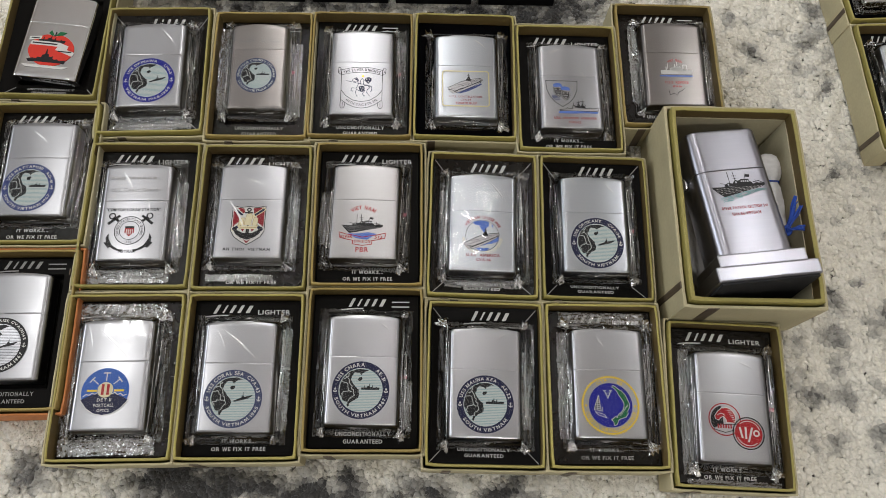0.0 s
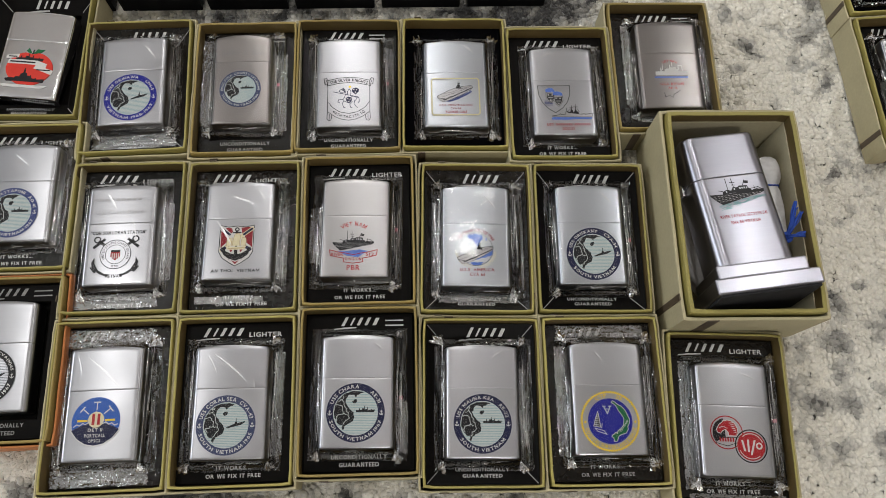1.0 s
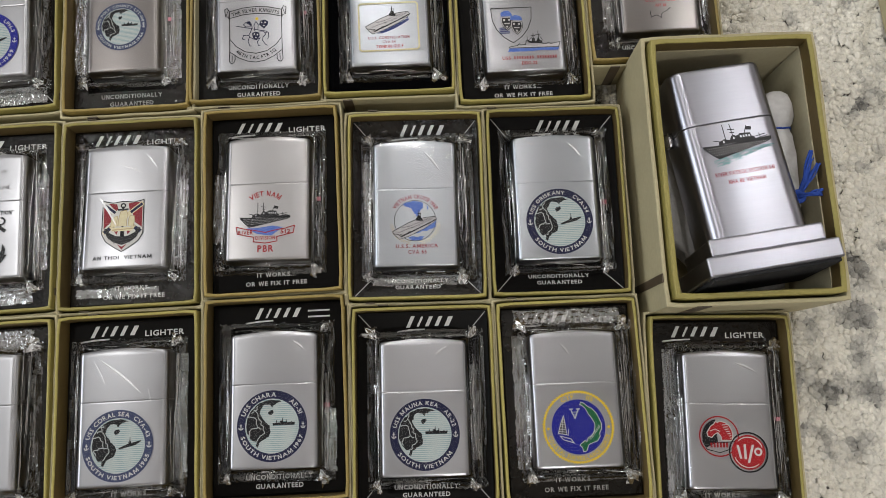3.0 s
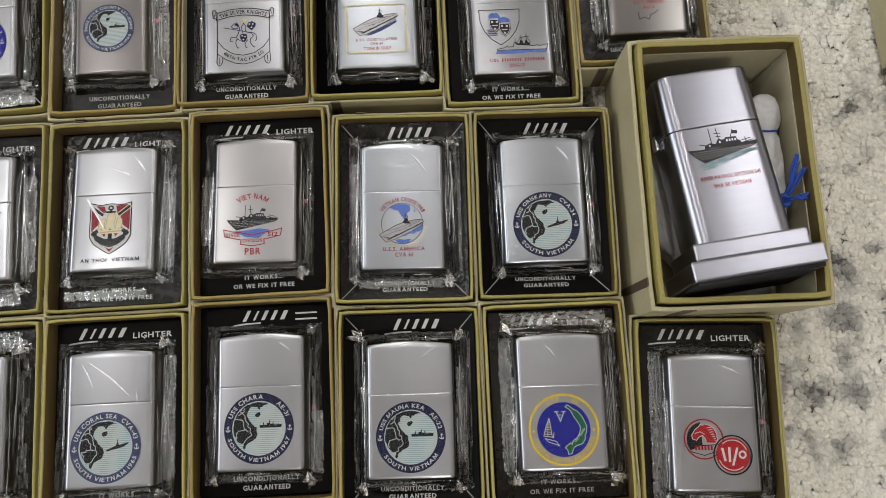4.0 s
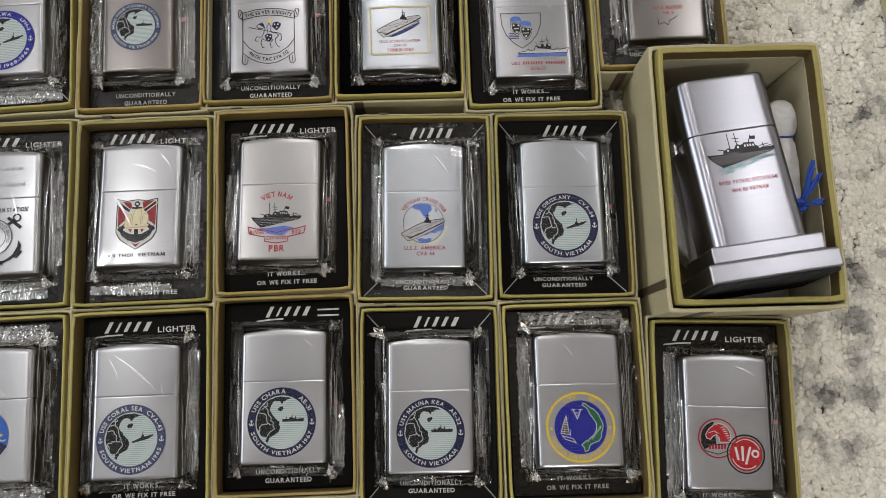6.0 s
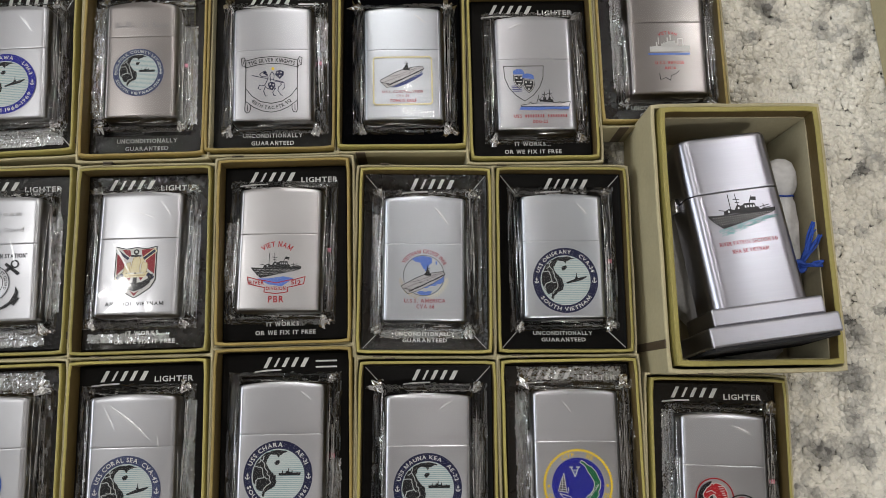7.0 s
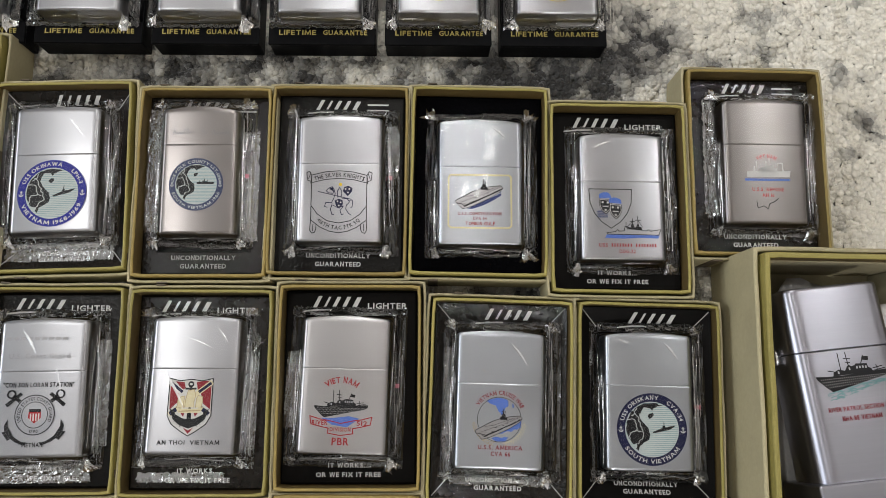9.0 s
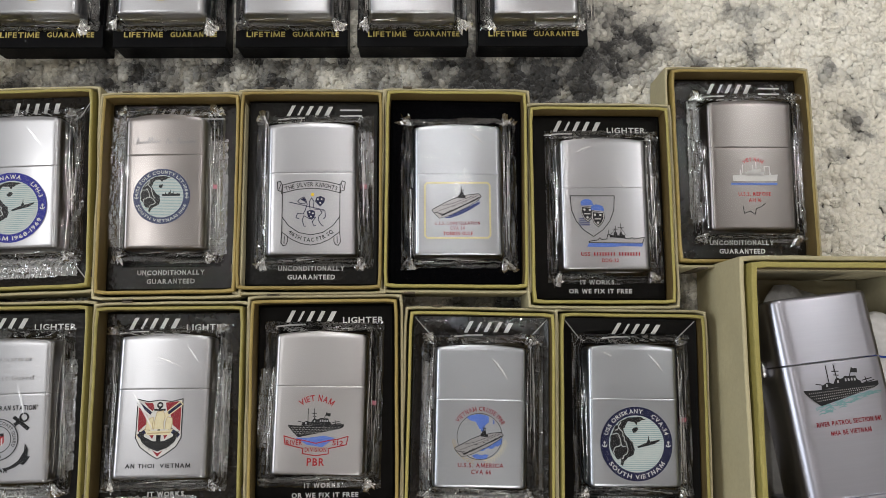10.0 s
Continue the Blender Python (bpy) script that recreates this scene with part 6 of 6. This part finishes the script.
box_bm(bm, -25.4, 25.4, -47.6, -45.9, -17.4, 17.4, 0.4)
part("felt_base", bm, FELT, ped, "black felt underside")
bm = bmesh.new()
bmesh.ops.create_cone(bm, cap_ends=True, segments=16, radius1=2.0, radius2=2.0, depth=6, matrix=Matrix.Translation((-CW / 2 - 1.4, 18.2, 0)) @ Matrix.Rotation(radians(90), 4, "X"))
part("hinge", bm, CHROME, ped, "chrome hinge barrel", True)
Z0 = 13.06
patrol_boat(ped, 0.2, 8.2, 29.0, lines=INK_TEAL)
printed("lettering", word("RIVER PATROL SECTION 541", 0.2, -4.2, 24.6, 2.0) + word("NHA BE VIETNAM", 0.2, -7.8, 15.4, 2.0), INK_MAROON, ped, Z0 + 0.05)


def lump(name, x, y, z, sx, sy, sz, seed, mat, label, category, turn=0):
    """A soft wad with folds."""
    bm = bmesh.new()
    bmesh.ops.create_icosphere(bm, subdivisions=4, radius=1)
    off = Vector((seed * 3.7, seed * 1.3, 0))
    for v in bm.verts:
        n = 1 + 0.22 * noise.noise(v.co * 1.6 + off) + 0.10 * noise.noise(v.co * 4.5 + off) + 0.04 * noise.noise(v.co * 11 + off)
        v.co = Vector((v.co.x * sx, v.co.y * sy, v.co.z * sz)) * n
    me = bpy.data.meshes.new(name)
    bmesh.ops.scale(bm, vec=(MM, MM, MM), verts=bm.verts)
    bm.to_mesh(me)
    bm.free()
    me.materials.append(mat)
    me.polygons.foreach_set("use_smooth", [True] * len(me.polygons))
    ob = new(name, me)
    ob.matrix_basis = pose(x * MM, y * MM, z * MM, 0, 0, turn)
    return tagged(ob, label, category)


lump("cotton_pad", 165, 53, 16, 27, 47, 11, 1, COTTON, "grey-white cotton wadding lining the tall box", "wadding", 2)
def pouch(x, y, z, turn):
    """A small cloth pouch gathered at its neck, with a soft folded head."""
    prof = ((-46, 2.0), (-44, 3.8), (-30, 5.0), (-12, 5.8), (-3, 5.4), (-0.8, 4.6), (0.8, 4.7), (2.4, 6.0), (6, 7.2), (11, 7.3), (15, 6.0), (17.4, 3.4), (18.2, 0.8))
    verts, n = [], 28
    for py, r in prof:
        for k in range(n):
            a = 2 * math.pi * k / n
            q = r * (1 + 0.07 * math.sin(5 * a + py * 0.2) + 0.10 * noise.noise((math.cos(a) * 1.5, py * 0.12, math.sin(a) * 1.5)))
            verts.append((q * math.cos(a) + 0.02 * (py + 10), py, q * 0.85 * math.sin(a)))
    faces = [(r * n + k, r * n + (k + 1) % n, (r + 1) * n + (k + 1) % n, (r + 1) * n + k) for r in range(len(prof) - 1) for k in range(n)]
    faces += [tuple(range(n))[::-1], tuple(range((len(prof) - 1) * n, len(prof) * n))]
    ob = thing("cloth_pouch", x, y, z, turn, "soft white cloth pouch tied with blue string", "pouch")
    mesh_object("pouch_cloth", verts, faces, COTTON, ob, "white gathered cloth", smooth=True)
    return ob


tied = pouch(189.2, 73.5, 29.5, 3.0)
lump("cotton_pad", 176, 4.5, 17, 14, 4.5, 8, 4, COTTON, "grey cotton wad under the plinth", "wadding", 6)


def yarn(points, radius, parent, name="strand"):
    cu = bpy.data.curves.new(name, "CURVE")
    cu.dimensions, cu.bevel_depth, cu.bevel_resolution, cu.resolution_u = "3D", radius * MM, 2, 5
    sp = cu.splines.new("BEZIER")
    sp.bezier_points.add(len(points) - 1)
    for b, p in zip(sp.bezier_points, points):
        b.co = [c * MM for c in p]
        b.handle_left_type = b.handle_right_type = "AUTO"
    tmp = new(name, cu)
    me = bpy.data.meshes.new_from_object(tmp)
    bpy.data.objects.remove(tmp)
    me.materials.clear()
    me.materials.append(BLUE_YARN)
    me.polygons.foreach_set("use_smooth", [True] * len(me.polygons))
    ob = new(name, me)
    ob.parent = parent
    return ob


yarn([(5.0 * math.cos(k * math.pi / 6), 0.3 * math.sin(k * 1.7), 4.3 * math.sin(k * math.pi / 6)) for k in range(13)], 0.42, tied, "tie_string")
tie = thing("yarn_tie", 188.4, 40.0, 41.5, 0, "blue yarn bow tied round the pouch", "yarn")
rng = random.Random(3)
for dx, dy, dz in ((5.4, 17.0, 5.5), (7.4, 12.0, 5.5), (7.8, 1.0, 5.0)):
    for k in range(11):
        j = lambda s: rng.uniform(-s, s)
        yarn([(j(0.5), j(0.5), j(0.4)), (dx * 0.3 + j(0.7), dy * 0.3 + j(0.7), dz * 0.6 + j(0.6)), (dx * 0.65 + j(1.0), dy * 0.7 + j(1.0), dz * 0.95 + j(0.8)), (dx + j(0.9), dy + j(1.8), dz + j(0.8))], rng.uniform(0.26, 0.46), tie)
yarn([(-1.5, -1.8, 0.5), (1.6, -1.2, 1.8), (1.2, 1.6, 1.8), (-1.6, 1.4, 0.8), (-1.5, -1.8, 0.5)], 1.1, tie, "knot")

# ---- black plastic boxes with gold lettering ----
Z0 = 6.56


def plastic_box(x, y, turn, body, seed):
    case = thing("plastic_lighter_box", x, y, 0, turn, "black plastic lighter box with gold guarantee lettering", "box", "black plastic boxes in a row")
    bm = bmesh.new()
    box_bm(bm, -24.6, 24.6, 0, 84, 0.5, 13.0, 0.7)
    base = part("base", bm, BLACK_PLASTIC, case, "black plastic base")
    bm = bmesh.new()
    for x0, x1, y0, y1 in ((-24.2, -21.2, 10.5, 83), (21.2, 24.2, 10.5, 83), (-24.2, 24.2, 79, 83)):
        box_bm(bm, x0, x1, y0, y1, 12.9, 17.5, 0.6)
    part("raised_rim", bm, BLACK_PLASTIC, case)
    bm = bmesh.new()
    box_bm(bm, -24.8, 24.8, -0.4, 10.4, 12.6, 14.4, 0.5)
    lip = part("front_lip", bm, BLACK_PLASTIC, case, "black plastic front lip")
    printed("gold_lettering", word("LIFETIME", -11.4, 5.6, 17.0, 2.7) + word("GUARANTEE", 10.6, 5.6, 20.4, 2.7), INK_GOLD, lip, 14.48, "gold stamped lettering")
    c, s = math.cos(radians(turn)), math.sin(radians(turn))
    lo = thing("pocket_lighter", x - 37.0 * s, y + 37.0 * c, 21.0, turn, "brushed chrome lighter with a gold service seal", "lighter", "boxed lighters")
    lighter_case(lo)
    wrap(lo, seed)
    cx, cy = 0, -8.6
    printed("seal_ring", disc(cx, cy, 13.4, 48, 13.0) + disc(cx, cy, 10.2, 40, 9.8), INK_GOLD, lo, Z0 + 0.05, "gold seal ring")
    printed("seal_crest", [[(cx + 8 * math.cos(t) * (1 + 0.25 * math.cos(5 * t)), cy + 7 * math.sin(t) * (1 + 0.25 * math.cos(5 * t))) for t in (2 * math.pi * k / 40 for k in range(40))]], INK_GOLD, lo, Z0 + 0.05, "gold crest shape")
    printed("seal_shield", bar(cx, cy - 1.5, 3.0, 4.0), INK_NAVY, lo, Z0 + 0.07)
    printed("seal_lettering", word(body, cx, cy - 11.6, 7.4, 2.0), INK_WHITE, lo, Z0 + 0.07)


for k, body in enumerate(("ARMY", "ARMY", "ARMY", "ARMY", "ARMY", "NAVY")):
    x = -219 + 53.7 * k
    plastic_box(x, 195.6 + 0.043 * (x + 220), 2.4, body, 30 + k)
